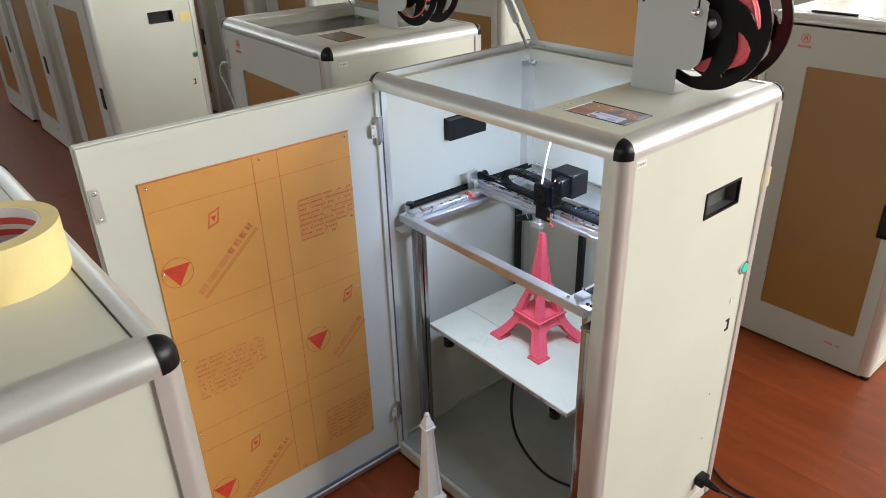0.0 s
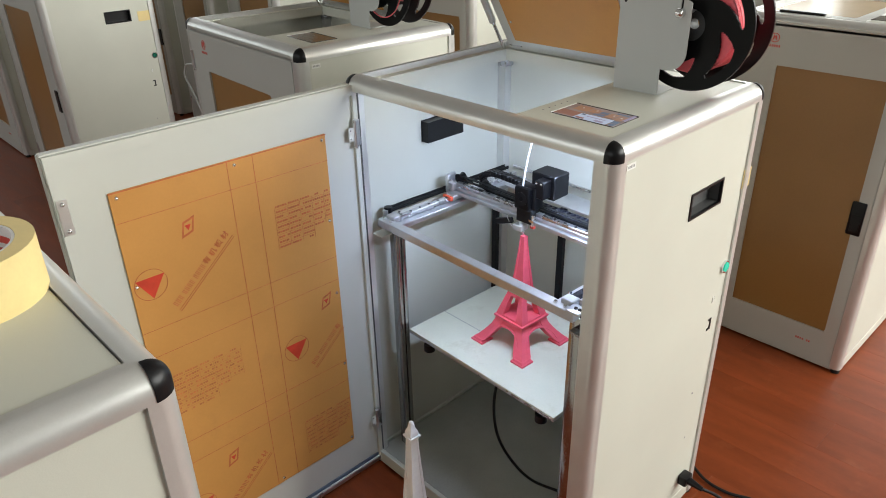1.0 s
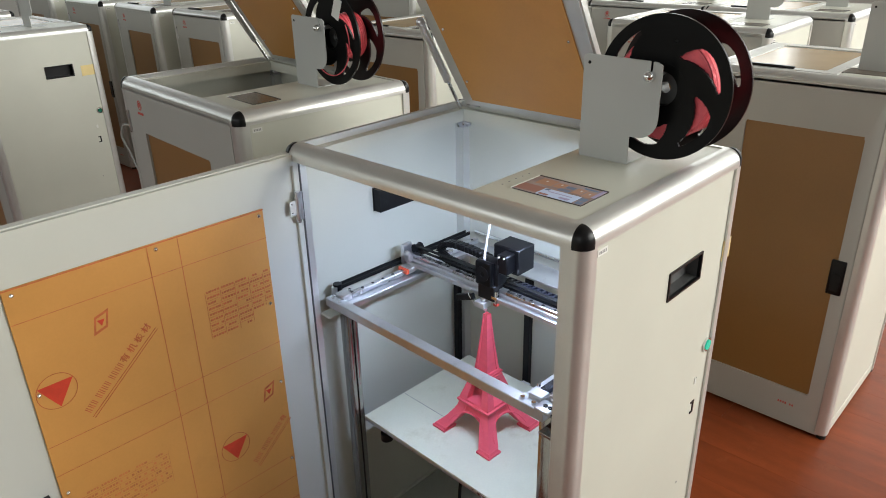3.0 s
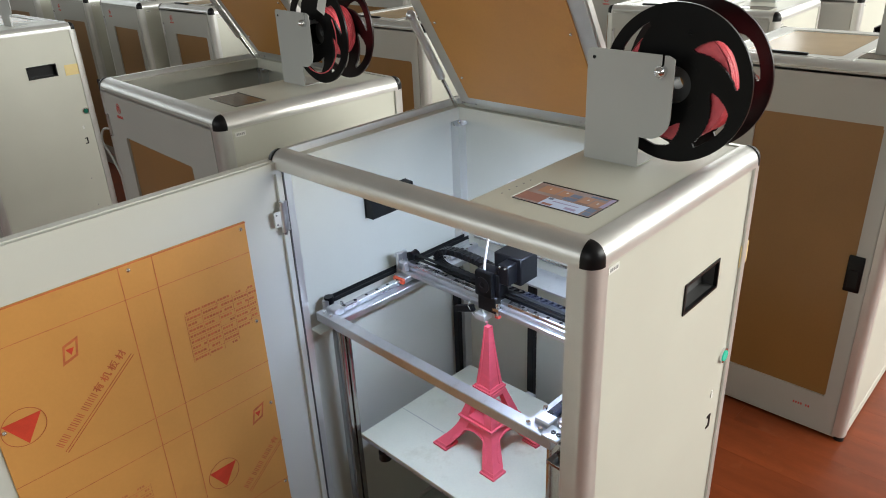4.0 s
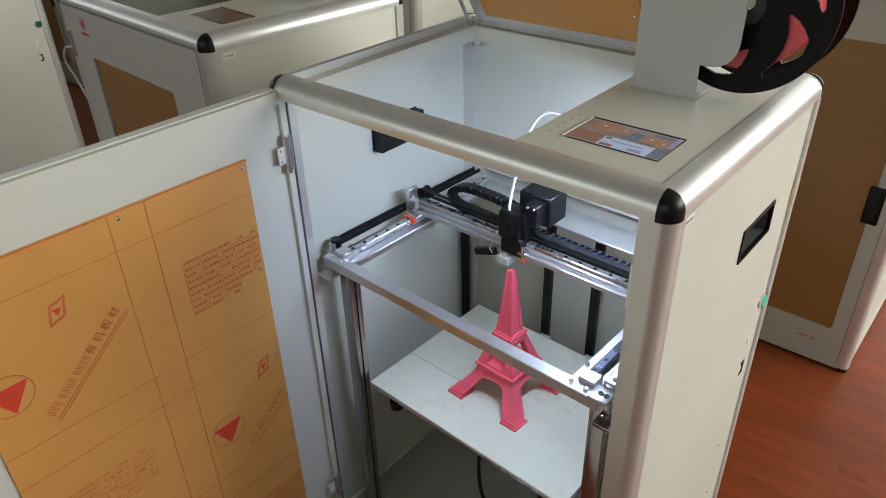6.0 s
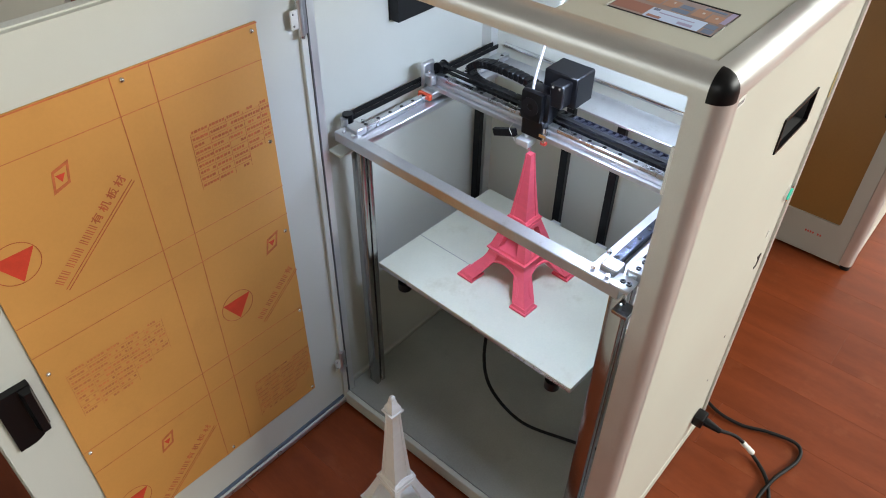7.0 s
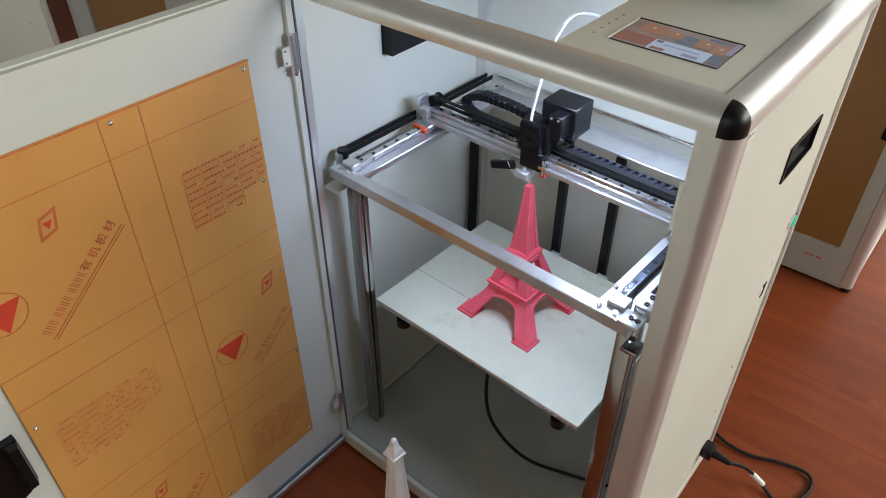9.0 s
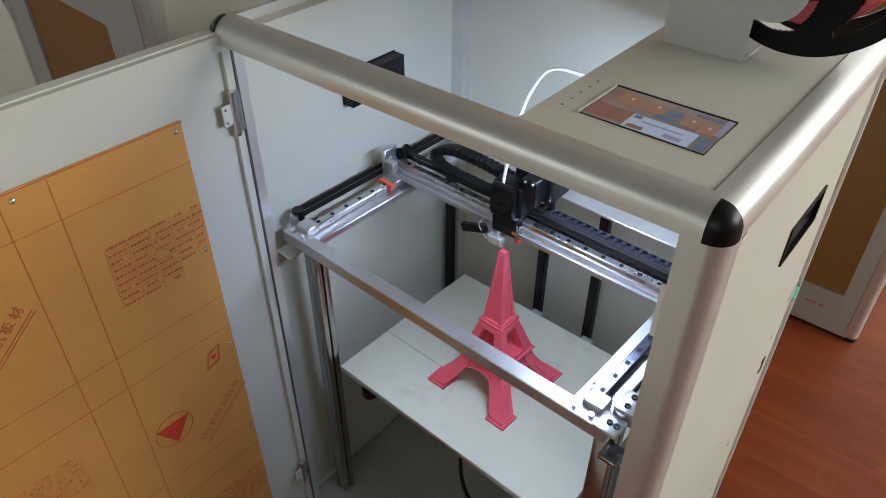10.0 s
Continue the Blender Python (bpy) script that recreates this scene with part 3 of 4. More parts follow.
        for k in range(5):
            part("vent_hole", bm_cyl((0.0745 + 0.015 * k, 0.183, z1 - 0.001), (0.0745 + 0.015 * k, 0.183, z1 + 0.0004), 0.0013, seg=8), TEXTGREY, p)
    # Raised strips imitate the recess: pale near edge, painted shade on the far one.
    part("recess_edge_tone", bm_box(0.0700, 0.136, yb + 0.0002, yb + 0.0016, z1 + 0.0001, z1 + 0.0016), PAPER, sc, "pale cut edge", flat=True)
    part("recess_edge_tone", bm_box(0.1348, 0.1368, ya, yb, z1 + 0.0009, z1 + 0.0016), BLACK, sc, flat=True)
    # recessed handles, power button, sockets on the control side
    for y, s, du, dz in ((o, -1, 0.0, 0.0), (W - o, 1, -0.05, 0.012)):
        ya, yb = sorted((y + s * 0.0022, y - s * 0.003))
        h = part("recessed_handle", bm_frame("y", ya, yb, (0.2365 + du, 0.3435 + du, 0.7405 + dz, 0.7875 + dz), (0.240 + du, 0.340 + du, 0.744 + dz, 0.784 + dz)), BLACK, p, "black plastic recessed handle", flat=True)
        y2, y3 = sorted((y - s * 0.0031, y - s * 0.020))
        back, back2 = sorted((y - s * 0.020, y - s * 0.022))
        # One pocket is grey to imitate its reflection; the same plastic is black elsewhere.
        part("handle_pocket", join(bm_frame("y", y2, y3, (0.238 + du, 0.342 + du, 0.742 + dz, 0.786 + dz), (0.240 + du, 0.340 + du, 0.744 + dz, 0.784 + dz)), bm_box(0.238 + du, 0.342 + du, back, back2, 0.742 + dz, 0.786 + dz)), POCKETGREY if s < 0 and button_lit else BLACK, h)
    bt = part("power_button", bm_cyl((0.410, o - 0.004, 0.590), (0.410, o + 0.001, 0.590), 0.0125, seg=28), CHROME, p, "ringed push button")
    part("button_face", bm_cyl((0.410, o - 0.0055, 0.590), (0.410, o - 0.002, 0.590), 0.0092, seg=24), GREENLIT if button_lit else GREENOFF, bt, "green button face")
    part("usb_socket", join(bm_box(0.381, 0.393, o - 0.0012, o + 0.001, 0.460, 0.464), bm_box(0.381, 0.393, o - 0.0012, o + 0.001, 0.481, 0.485), bm_box(0.388, 0.393, o - 0.0012, o + 0.001, 0.464, 0.481)), BLACK, p, flat=True)
    part("card_slot", bm_box(0.383, 0.391, o - 0.001, o + 0.001, 0.520, 0.534, 0.002), PAPER, p)
    part("number_sticker", bm_box(0.034, 0.056, o - 0.0006, o + 0.0004, 0.884, 0.893), PAPER, p, "white paper sticker", flat=True)
    part("sticker_bars", join(*[bm_box(0.037 + 0.0035 * k, 0.039 + 0.0035 * k, o - 0.0008, o, 0.8865, 0.8905) for k in range(5)]), TEXTGREY, p, flat=True)
    for z in (0.317, 0.202):
        part("panel_screw", bm_cyl((0.367, o - 0.0008, z), (0.367, o + 0.001, z), 0.0022, seg=10), TEXTGREY, p)
    # door
    DW = W - 0.05
    wa, wb, za, zb = win or (0.095, 0.43, 0.135, 0.805)
    body = bm_frame("x", -0.018, 0.0, (-DW, 0, 0.010, 0.914), (-wb, -wa, za, zb))
    bmesh.ops.bevel(body, geom=[e for e in body.edges if e.is_manifold and max(abs(v.co.y) for v in e.verts) > DW - 0.001 or min(abs(v.co.y) for v in e.verts) < 0.001], offset=0.002, segments=2, affect="EDGES")
    door = part("door", body, DOORGREY if door_open else SHADEDFRONT, p, "open painted steel door" if door_open else "closed painted steel door")
    door.matrix_local = Matrix.Translation((0.018 if not door_open else 0.012, W - 0.022, 0.0)) @ Matrix.Rotation(radians(-90.5 if door_open else 0), 4, "Z")
    part("door_rim", bm_frame("x", 0.0002, 0.0062, (-DW + 0.002, -0.002, 0.012, 0.912), (-DW + 0.020, -0.012, 0.026, 0.894)), DOORGREY if door_open else SHADEDFRONT, door)
    part("window_pane", bm_box(-0.0125, -0.0105, -wb, -wa, za, zb), BROWNPANE, door, "brown masked acrylic pane", flat=True)
    if film:
        part("film_sheet", bm_box(0.0004, 0.0032, -0.469, -0.077, 0.116, 0.836, 0.0006), KRAFT, door, "acrylic sheet under orange printed masking film")
        sheet_marks(door, lambda x: x - 0.772)
        for x, z in ((0.314, 0.826), (0.51, 0.826), (0.686, 0.826), (0.686, 0.665), (0.312, 0.672), (0.686, 0.505), (0.312, 0.50), (0.312, 0.33), (0.688, 0.33), (0.312, 0.127), (0.51, 0.127), (0.688, 0.127)):
            part("screw", bm_ball((0.0034, x - 0.772, z), 0.0034, 8), CHROME, door)
        # lock keep near the free edge
        keep = bm_box(0.0064, 0.0080, -0.541, -0.526, 0.792, 0.848, 0.0006)
        k = part("lock_keep", keep, ALU, door, "small steel lock keep")
        for z in (0.799, 0.841):
            part("keep_screw", bm_ball((0.0084, -0.5335, z), 0.0036, 8), CHROME, k)
        hb = part("handle_housing", bm_prism([(-0.528, 0.510), (-0.484, 0.510), (-0.484, 0.434), (-0.491, 0.431), (-0.496, 0.420), (-0.508, 0.415), (-0.528, 0.415)], "x", -0.002, 0.011), BLACK, door, "black plastic back of the door handle", flat=True)
        part("housing_ridge", bm_prism([(0.0105, -0.500), (0.024, -0.497), (0.024, -0.488), (0.0105, -0.4845)], "z", 0.436, 0.5085), BLACK, hb, flat=True)
        part("bottom_seal", bm_box(0.0003, 0.0035, -DW + 0.030, -0.013, 0.0262, 0.0335), SEALBLUE, door, "blue-grey rubber seal", flat=True)
        part("bottom_rail", bm_box(0.0062, 0.0075, -DW + 0.004, -0.004, 0.015, 0.024), STEEL, door, flat=True)
    else:
        part("door_handle", join(bm_box(-0.0205, -0.0178, -DW + 0.012, -DW + 0.046, 0.415, 0.505, 0.003, 2), bm_box(-0.0215, -0.0202, -DW + 0.018, -DW + 0.040, 0.425, 0.470, 0.001)), BLACK, door, "black plastic pull handle")
        v = -0.088 if W > 0.5 else -0.09
        part("logo_ring", join(bm_ring((-0.0183, v, 0.872), "x", 0.0098, 0.0118, 0.0006, 30), bm_prism([(v - 0.006, 0.866), (v - 0.003, 0.866), (v, 0.874), (v + 0.003, 0.866), (v + 0.006, 0.866), (v + 0.004, 0.879), (v + 0.002, 0.879), (v, 0.875), (v - 0.002, 0.879), (v - 0.004, 0.879)], "x", -0.0186, -0.0180)), LOGORED, door, "round red printed mark", flat=True)
        part("logo_bars", join(*[bm_box(-0.0186, -0.0180, v - 0.016 + 0.0058 * k, v - 0.0125 + 0.0058 * k, 0.849, 0.855) for k in range(6)]), LOGORED, door, flat=True)
        part("model_bars", join(*[bm_box(-0.0186, -0.0180, -wb + 0.03 + 0.006 * k, -wb + 0.0335 + 0.006 * k, za - 0.048, za - 0.042) for k in range(7) if k != 2]), LOGORED, door, flat=True)
    for z in (0.114, 0.797):
        hg = part("hinge", join(bm_cyl((-0.001, W - 0.0315, z), (-0.001, W - 0.0315, z + 0.052), 0.0042, seg=14), bm_cyl((-0.001, W - 0.0315, z - 0.003), (-0.001, W - 0.0315, z), 0.0034, seg=12)), STEEL, p, "steel butt hinge")
        part("hinge_leaf", bm_box(0.001, 0.010, W - 0.0315, W - 0.0292, z + 0.001, z + 0.051, 0.0005), STEEL, hg)
        if door_open:
            part("door_leaf", bm_box(-0.017, -0.003, W - 0.0320, W - 0.0300, z + 0.012, z + 0.038, 0.0006), PAPERPAINT, hg, "white painted hinge leaf")
            for dz in (0.017, 0.033):
                part("leaf_screw", bm_ball((-0.0125, W - 0.0320, z + dz), 0.0016, 8), TEXTGREY, hg)
    part("door_gasket", bm_box(0.010, 0.0125, W - T - 0.003, W - T - 0.0008, 0.04, 0.898), POCKETGREY, p, "dark rubber door gasket", flat=True)
    if door_open:
        part("post_flange", bm_box(0.0016, 0.0200, T + 0.0004, T + 0.0090, 0.038, H - T - 0.0005), ALU, p, "flat inner edge of the profile", flat=True)
    part("latch_strike", bm_frame("x", 0.0205, 0.0222, (T + 0.002, T + 0.019, 0.780, 0.836), (T + 0.0115, T + 0.0155, 0.792, 0.824)), CHROME, p, "steel latch strike", flat=True)
    # lid
    LW, LD = W - T - pv - (0.022 if lid_open else 0.0), D - 2 * T
    fr = 0.036
    lf = bm_frame("z", -0.012, 0.004, (-LD, 0, 0, LW), (-LD + fr, -fr, fr, LW - fr))
    bmesh.ops.bevel(lf, geom=lf.edges[:], offset=0.003, segments=2, affect="EDGES")
    lid = part("lid", lf, ALU if lid_open else PAPERPAINT, p, "open aluminium-framed lid" if lid_open else "closed framed lid")
    lid.matrix_local = Matrix.Translation((D - T + 0.002, pv + 0.002, H - 0.006 if lid_open else H - 0.004)) @ Matrix.Rotation(radians(58 if lid_open else 0), 4, "Y")
    part("lid_film", bm_box(-LD + fr - 0.006, -fr + 0.006, fr - 0.006, LW - fr + 0.006, -0.0145, -0.0121) if lid_open else bm_box(-LD + fr, -fr, fr, LW - fr, -0.004, 0.001), KRAFT if lid_open else PALEFILM, lid, "orange masked acrylic lid pane", flat=True)
    if lid_open:
        for x, y in ((-0.33, 0.04), (-0.2, 0.04), (-0.08, 0.04), (-0.33, LW - 0.04), (-0.2, LW - 0.04), (-0.08, LW - 0.04)):
            part("lid_screw", bm_ball((x, y, -0.0146), 0.003, 8), CHROME, lid)
        a, b = Vector((D - 0.025, W - T - 0.011, H - 0.045)), Vector((D - 0.150, W - T - 0.011, H + 0.165))
        mid = a.lerp(b, 0.45)
        st = part("gas_strut", bm_cyl(mid, b, 0.0075), ALU, p, "grey gas strut")
        part("strut_rod", bm_cyl(a, mid, 0.0035), CHROME, st, "bright steel rod")
        part("strut_mount", join(bm_ball(a, 0.007), bm_box(a.x - 0.012, a.x + 0.012, a.y, a.y + 0.018, a.z - 0.008, a.z + 0.008, 0.001)), STEEL, st)
        part("strut_joint", bm_ball(b, 0.009), STEEL, st)
        for y in (pv + 0.05, W - T - 0.06):
            part("lid_hinge", join(bm_cyl((D - T + 0.004, y, H - 0.002), (D - T + 0.004, y + 0.035, H - 0.002), 0.004, seg=12), bm_box(D - T - 0.016, D - T + 0.004, y, y + 0.035, H - 0.003, H - 0.0005)), STEEL, p, "small steel hinge")
    else:
        part("lid_grip", bm_box(-LD + 0.008, -LD + 0.020, LW * 0.35, LW * 0.75, 0.004, 0.010, 0.002), BLACK, lid)
    if carries:
        b = bracket(p.matrix_world @ pose(0.260 if W > 0.5 else 0.126, 0.138 if W > 0.5 else 0.092, H - 0.0015))
    return p


PALEFILM = material("pale_brown_lid_pane", (0.46, 0.34, 0.20), 0.25, var=0.08, scale=8, bump=0.03)

ORIGIN = (0.760, 0.540, 0.0)
main = printer(ORIGIN, 0.0, door_open=True, lid_open=True, inside=True, button_lit=True, film=True, label="tall grey-beige printer cabinet with open door and raised lid")
spool(pose(1.046, 0.610, 1.0365), "black slotted spool half full of coral pink filament")
second = printer((0.822, 1.372, 0.0), -3.5, lid_open=True, label="grey-beige printer cabinet with raised lid and closed door")
spool(second.matrix_world @ pose(0.286, 0.070, 1.035), "black slotted spool with loose coral pink filament", 0.047)
loose = second.matrix_world @ pose(0.280, 0.070, 1.035)
single("filament_end", bm_tube([(0, 0.075 * math.cos(a) + 0.004, 0.075 * math.sin(a) - 0.006) for a in [radians(150 + 14 * k) for k in range(16)]], 0.0013, 6, 3), FILAMENT, loose, "loose loop of coral pink filament on a spool", "filament")
single("spool_label", moved(bm_box(-0.0003, 0.0003, -0.013, 0.013, -0.022, 0.022), Matrix.Rotation(radians(24), 4, "X")), PAPER, loose @ pose(0.0030, -0.030, 0.062), "white paper label on a spool flange", "label", flat=True)
near = printer((-0.314, 0.508, 0.0), 0.0, carries=False, label="grey-beige printer cabinet with a tape roll on top")
printer((0.858, 3.190, 0.0), 0.0, label="grey-beige printer cabinet with yellow tape on its side")
SMALLWIN = (0.105, 0.372, 0.115, 0.805)
for ox, oy, tr in ((1.870, 0.466, 0.0), (1.870, 1.870, 0.0), (1.800, 3.040, 0.0), (1.760, 3.600, -2.0), (1.770, 4.210, 1.0)):
    printer((ox, oy, 0.0), tr, W=0.455, win=SMALLWIN, plate_v=0.15, label="narrow grey printer cabinet with closed door and brown window")
for ox, oy, tr in ((2.560, 1.010, 2.0), (3.118, 0.925, 0.0), (3.120, 1.470, 0.0), (2.9, 2.2, 0.0), (2.9, 3.0, 0.0), (0.87, 4.1, 0.0), (0.87, 4.9, 0.0), (2.9, 3.9, 0.0), (1.8, 5.0, 0.0)):
    printer((ox, oy, 0.0), tr, label="grey-beige printer cabinet in a row of printers")


# ---- inside the open cabinet ----
gantry = thing("printer_gantry", pose(0.911, 0.862, 0.0222, 0, 0, -1.8), "aluminium frame and linear rails inside the open cabinet", "gantry frame")
inv = pose(0.9, 0.86, 0.034).inverted()


def gpart(name, bm, mat, label="", parent=None, flat=False):
    bm.transform(inv)
    return part(name, bm, mat, parent or gantry, label, flat)


for x, y in ((0.815, 1.082), (0.808, 0.606)):
    gpart("upright", join(bm_box(x - 0.012, x - 0.001, y - 0.012, y + 0.012, 0.047, 0.628, 0.003, 2), bm_box(x + 0.001, x + 0.012, y - 0.012, y + 0.012, 0.047, 0.628, 0.003, 2), bm_box(x - 0.008, x + 0.008, y - 0.008, y + 0.008, 0.046, 0.628)), POLISHED, "slotted aluminium upright")
gpart("front_bar", bm_box(0.778, 0.798, 0.598, 1.098, 0.629, 0.646, 0.0012), MACHINED, "flat aluminium front bar")
gpart("back_plate", bm_box(1.102, 1.166, 0.598, 1.098, 0.637, 0.641, 0.0008), MACHINED, "wide aluminium back plate")
gpart("back_rail", bm_cyl((1.176, 0.60, 0.656), (1.176, 1.09, 0.656), 0.004), CHROME, "bright steel rod")
for y, s in ((1.072, 1), (0.628, -1)):
    gpart("side_bar", bm_box(0.798, 1.165, y - 0.022, y + 0.022, 0.630, 0.6405, 0.001), MACHINED, "flat aluminium side bar")
    # The right rail's dark reflection is put into its colour.
    rail = gpart("linear_rail", bm_box(0.808, 1.160, y - 0.006, y + 0.006, 0.641, 0.651, 0.0012), STEEL if s > 0 else DARKRAIL, "ground steel rail")
    for k in range(14):
        gpart("rail_hole", bm_cyl((0.820 + 0.025 * k, y, 0.6505), (0.820 + 0.025 * k, y, 0.6514), 0.0030, seg=10), BLACK, parent=rail, flat=True)
    gpart("drive_belt", join(bm_box(0.815, 1.165, y + s * 0.026 - 0.0012, y + s * 0.026 + 0.0012, 0.650, 0.657), bm_box(0.815, 1.165, y + s * 0.038 - 0.0012, y + s * 0.038 + 0.0012, 0.650, 0.657)), RUBBER, "black toothed belt", flat=True)
    gpart("idler_bracket", join(bm_box(0.793, 0.815, y + s * 0.004 - 0.012, y + s * 0.004 + 0.012, 0.6406, 0.654, 0.002), bm_cyl((0.804, y + s * 0.031, 0.640), (0.804, y + s * 0.031, 0.656), 0.006)), MACHINED, "milled idler bracket")
    if s > 0:
        gpart("idler_pulley", bm_cyl((0.812, y + s * 0.032, 0.646), (0.812, y + s * 0.032, 0.660), 0.0085), BLACK)
    for dx, dy in ((0.786, 0.012), (0.786, -0.008), (0.826, 0.014)):
        gpart("cap_screw", bm_cyl((dx, y + dy, 0.645), (dx, y + dy, 0.650), 0.0032, seg=10), CHROME)
    gpart("carriage", bm_box(0.952, 0.992, y - 0.0135, y + 0.0135, 0.644, 0.655, 0.0015), MACHINED, "rail carriage")
    if s > 0:
        gpart("end_seal", bm_box(0.9455, 0.9515, y - 0.0135, y + 0.0135, 0.644, 0.654, 0.001), ORANGE, "red end seal")
gpart("corner_bracket", bm_box(0.775, 0.800, 0.586, 0.612, 0.6465, 0.652, 0.002, 2), MACHINED, "milled corner bracket")
gpart("idler_block", bm_box(0.802, 0.832, 0.584, 0.606, 0.6410, 0.660, 0.002, 2), MACHINED, "milled idler block")
for hx, hy, hz in ((0.787, 0.600, 0.652), (0.787, 0.592, 0.652), (0.810, 0.595, 0.660), (0.824, 0.595, 0.660)):
    gpart("socket_screw", bm_ring((hx, hy, hz + 0.0008), "z", 0.0014, 0.0034, 0.0016, 14), BLACK)
gpart("corner_tab", bm_box(0.772, 0.796, 0.578, 0.600, 0.612, 0.618, 0.001), POLISHED, "aluminium corner tab")


# cross beam with rail, cable chain and carriage
def bpart(name, bm, mat, label="", parent=None, flat=False):
    bm.transform(Matrix.Translation((0.010, 0, -0.003)))
    return gpart(name, bm, mat, label, parent, flat)


bpart("cross_beam", join(bm_box(0.956, 0.988, 0.620, 1.085, 0.6555, 0.6640, 0.001), bm_box(0.962, 0.982, 0.620, 1.085, 0.6640, 0.6720, 0.0015)), MACHINED, "aluminium cross beam")
xr = bpart("cross_rail", bm_box(0.964, 0.976, 0.640, 1.075, 0.6722, 0.679, 0.001), STEEL)
for k in range(17):
    bpart("rail_hole", bm_cyl((0.970, 0.655 + 0.025 * k, 0.6785), (0.970, 0.655 + 0.025 * k, 0.6794), 0.0030, seg=10), BLACK, parent=xr, flat=True)
bpart("beam_end_bracket", join(bm_box(0.952, 0.978, 1.086, 1.095, 0.655, 0.696, 0.002), bm_box(0.950, 0.962, 1.068, 1.0855, 0.6645, 0.682, 0.002)), MACHINED, "milled end bracket")
bpart("beam_end_bracket", join(bm_box(0.948, 0.985, 0.598, 0.610, 0.655, 0.700, 0.002), bm_box(0.950, 0.972, 0.6105, 0.624, 0.6722, 0.690, 0.002)), MACHINED, "milled end bracket")
for y in (1.077, 0.618):
    bpart("end_pulley", join(bm_cyl((0.9765, y, 0.6845), (0.9885, y, 0.6845), 0.0085, seg=18), bm_cyl((0.974, y, 0.6845), (0.9763, y, 0.6845), 0.010, seg=18), bm_cyl((0.9887, y, 0.6845), (0.991, y, 0.6845), 0.010, seg=18)), BLACK, "black belt pulley")
    bpart("cap_screw", bm_cyl((0.958, y + 0.004, 0.664), (0.958, y + 0.004, 0.686), 0.0032, seg=10), CHROME)
bpart("cross_belt", join(bm_box(0.979, 0.986, 0.62, 1.08, 0.6800, 0.6815), bm_box(0.979, 0.986, 0.62, 1.08, 0.6880, 0.6895)), RUBBER, "black toothed belt", flat=True)
links = []
for k in range(24):
    y = 0.640 + 0.0118 * k
    links.append(bm_box(0.992, 1.005, y, y + 0.0116, 0.664, 0.679, 0.0004))
    links.append(bm_box(1.0052, 1.014, y, y + 0.0058, 0.664, 0.679, 0.0004))
    links.append(bm_box(1.0142, 1.0162, y, y + 0.0116, 0.664, 0.679, 0.0004))
    links.append(bm_box(1.0052, 1.0125, y + 0.0056, y + 0.0118, 0.665, 0.6765))
bpart("cable_chain", join(*links), NAVY, "black link cable chain")
chain = [(1.002, 0.890, 0.706), (1.002, 0.94, 0.712), (1.002, 1.00, 0.710), (1.002, 1.030, 0.693), (1.002, 1.018, 0.675), (1.002, 0.97, 0.672), (1.002, 0.89, 0.672)]
loop = []
pts = smooth_path(chain, 6)
for a, b in zip(pts, pts[1:]):
    d = b - a
    m = Matrix.Translation((a + b) / 2) @ Matrix.Rotation(math.atan2(d.z, d.y), 4, "X")
    loop.append(moved(bm_box(-0.009, 0.009, -d.length * 0.45, d.length * 0.45, -0.0058, 0.0058, 0.001), m))
bpart("cable_chain", join(*loop), BLACK, "black link cable chain, looped back")
# Two guide columns, and at 1.118 a dark line in the back corner.
for y in (0.915, 0.815, 1.118):
    gpart("back_bar", bm_box(1.140, 1.152, y - 0.0075, y + 0.0075, 0.046, 0.612, 0.001), BLACK, "black bar standing at the back")
gpart("corner_tab", bm_box(0.768, 0.797, 1.075, 1.104, 0.612, 0.616, 0.001), PAINT, "painted corner tab")

head = thing("print_head", pose(0.985, 0.877, 0.61), "black direct-drive print head on the cross rail", "print head")
hinv = head.matrix_world.inverted()


def hpart(name, bm, mat, label="", flat=False):
    bm.transform(hinv)
    return part(name, bm, mat, head, label, flat)


def upart(name, bm, mat, label=""):
    bm.transform(Matrix.Translation((0.005, -0.007, 0.009)))
    return hpart(name, bm, mat, label)


upart("head_body", bm_box(0.970, 0.996, 0.850, 0.897, 0.664, 0.707, 0.003, 2), BLACK, "black head housing")
upart("lower_body", bm_box(0.966, 0.992, 0.854, 0.893, 0.633, 0.6635, 0.002, 1), BLACK)
upart("cooling_fan", bm_box(0.957, 0.9695, 0.856, 0.892, 0.664, 0.710, 0.004, 2), GLOSSBLACK, "small black fan")
upart("fan_grille", bm_ring((0.9567, 0.874, 0.687), "x", 0.005, 0.014, 0.0012, 20), BLACK)
upart("extruder_motor", bm_box(0.994, 1.040, 0.824, 0.880, 0.684, 0.732, 0.002, 1), BLACK, "square black stepper motor")
upart("gear_cover", bm_box(0.972, 0.9985, 0.832, 0.8545, 0.690, 0.726, 0.002), BLACK)
for y, z in ((0.838, 0.7215), (0.849, 0.7215), (0.884, 0.702)):
    upart("housing_screw", bm_ball((0.9712, y, z), 0.0024, 8), CHROME)
hpart("fan_duct", moved(bm_box(-0.004, 0.004, -0.021, 0.021, -0.006, 0.006, 0.001), Matrix.Translation((0.966, 0.910, 0.636)) @ Matrix.Rotation(radians(-20), 4, "X")), BLACK, "black fan duct")
hpart("duct_wire", bm_tube([(0.963, 0.893, 0.660), (0.960, 0.898, 0.650), (0.962, 0.895, 0.640), (0.966, 0.890, 0.628)], 0.0005, 6, 5), PTFE)
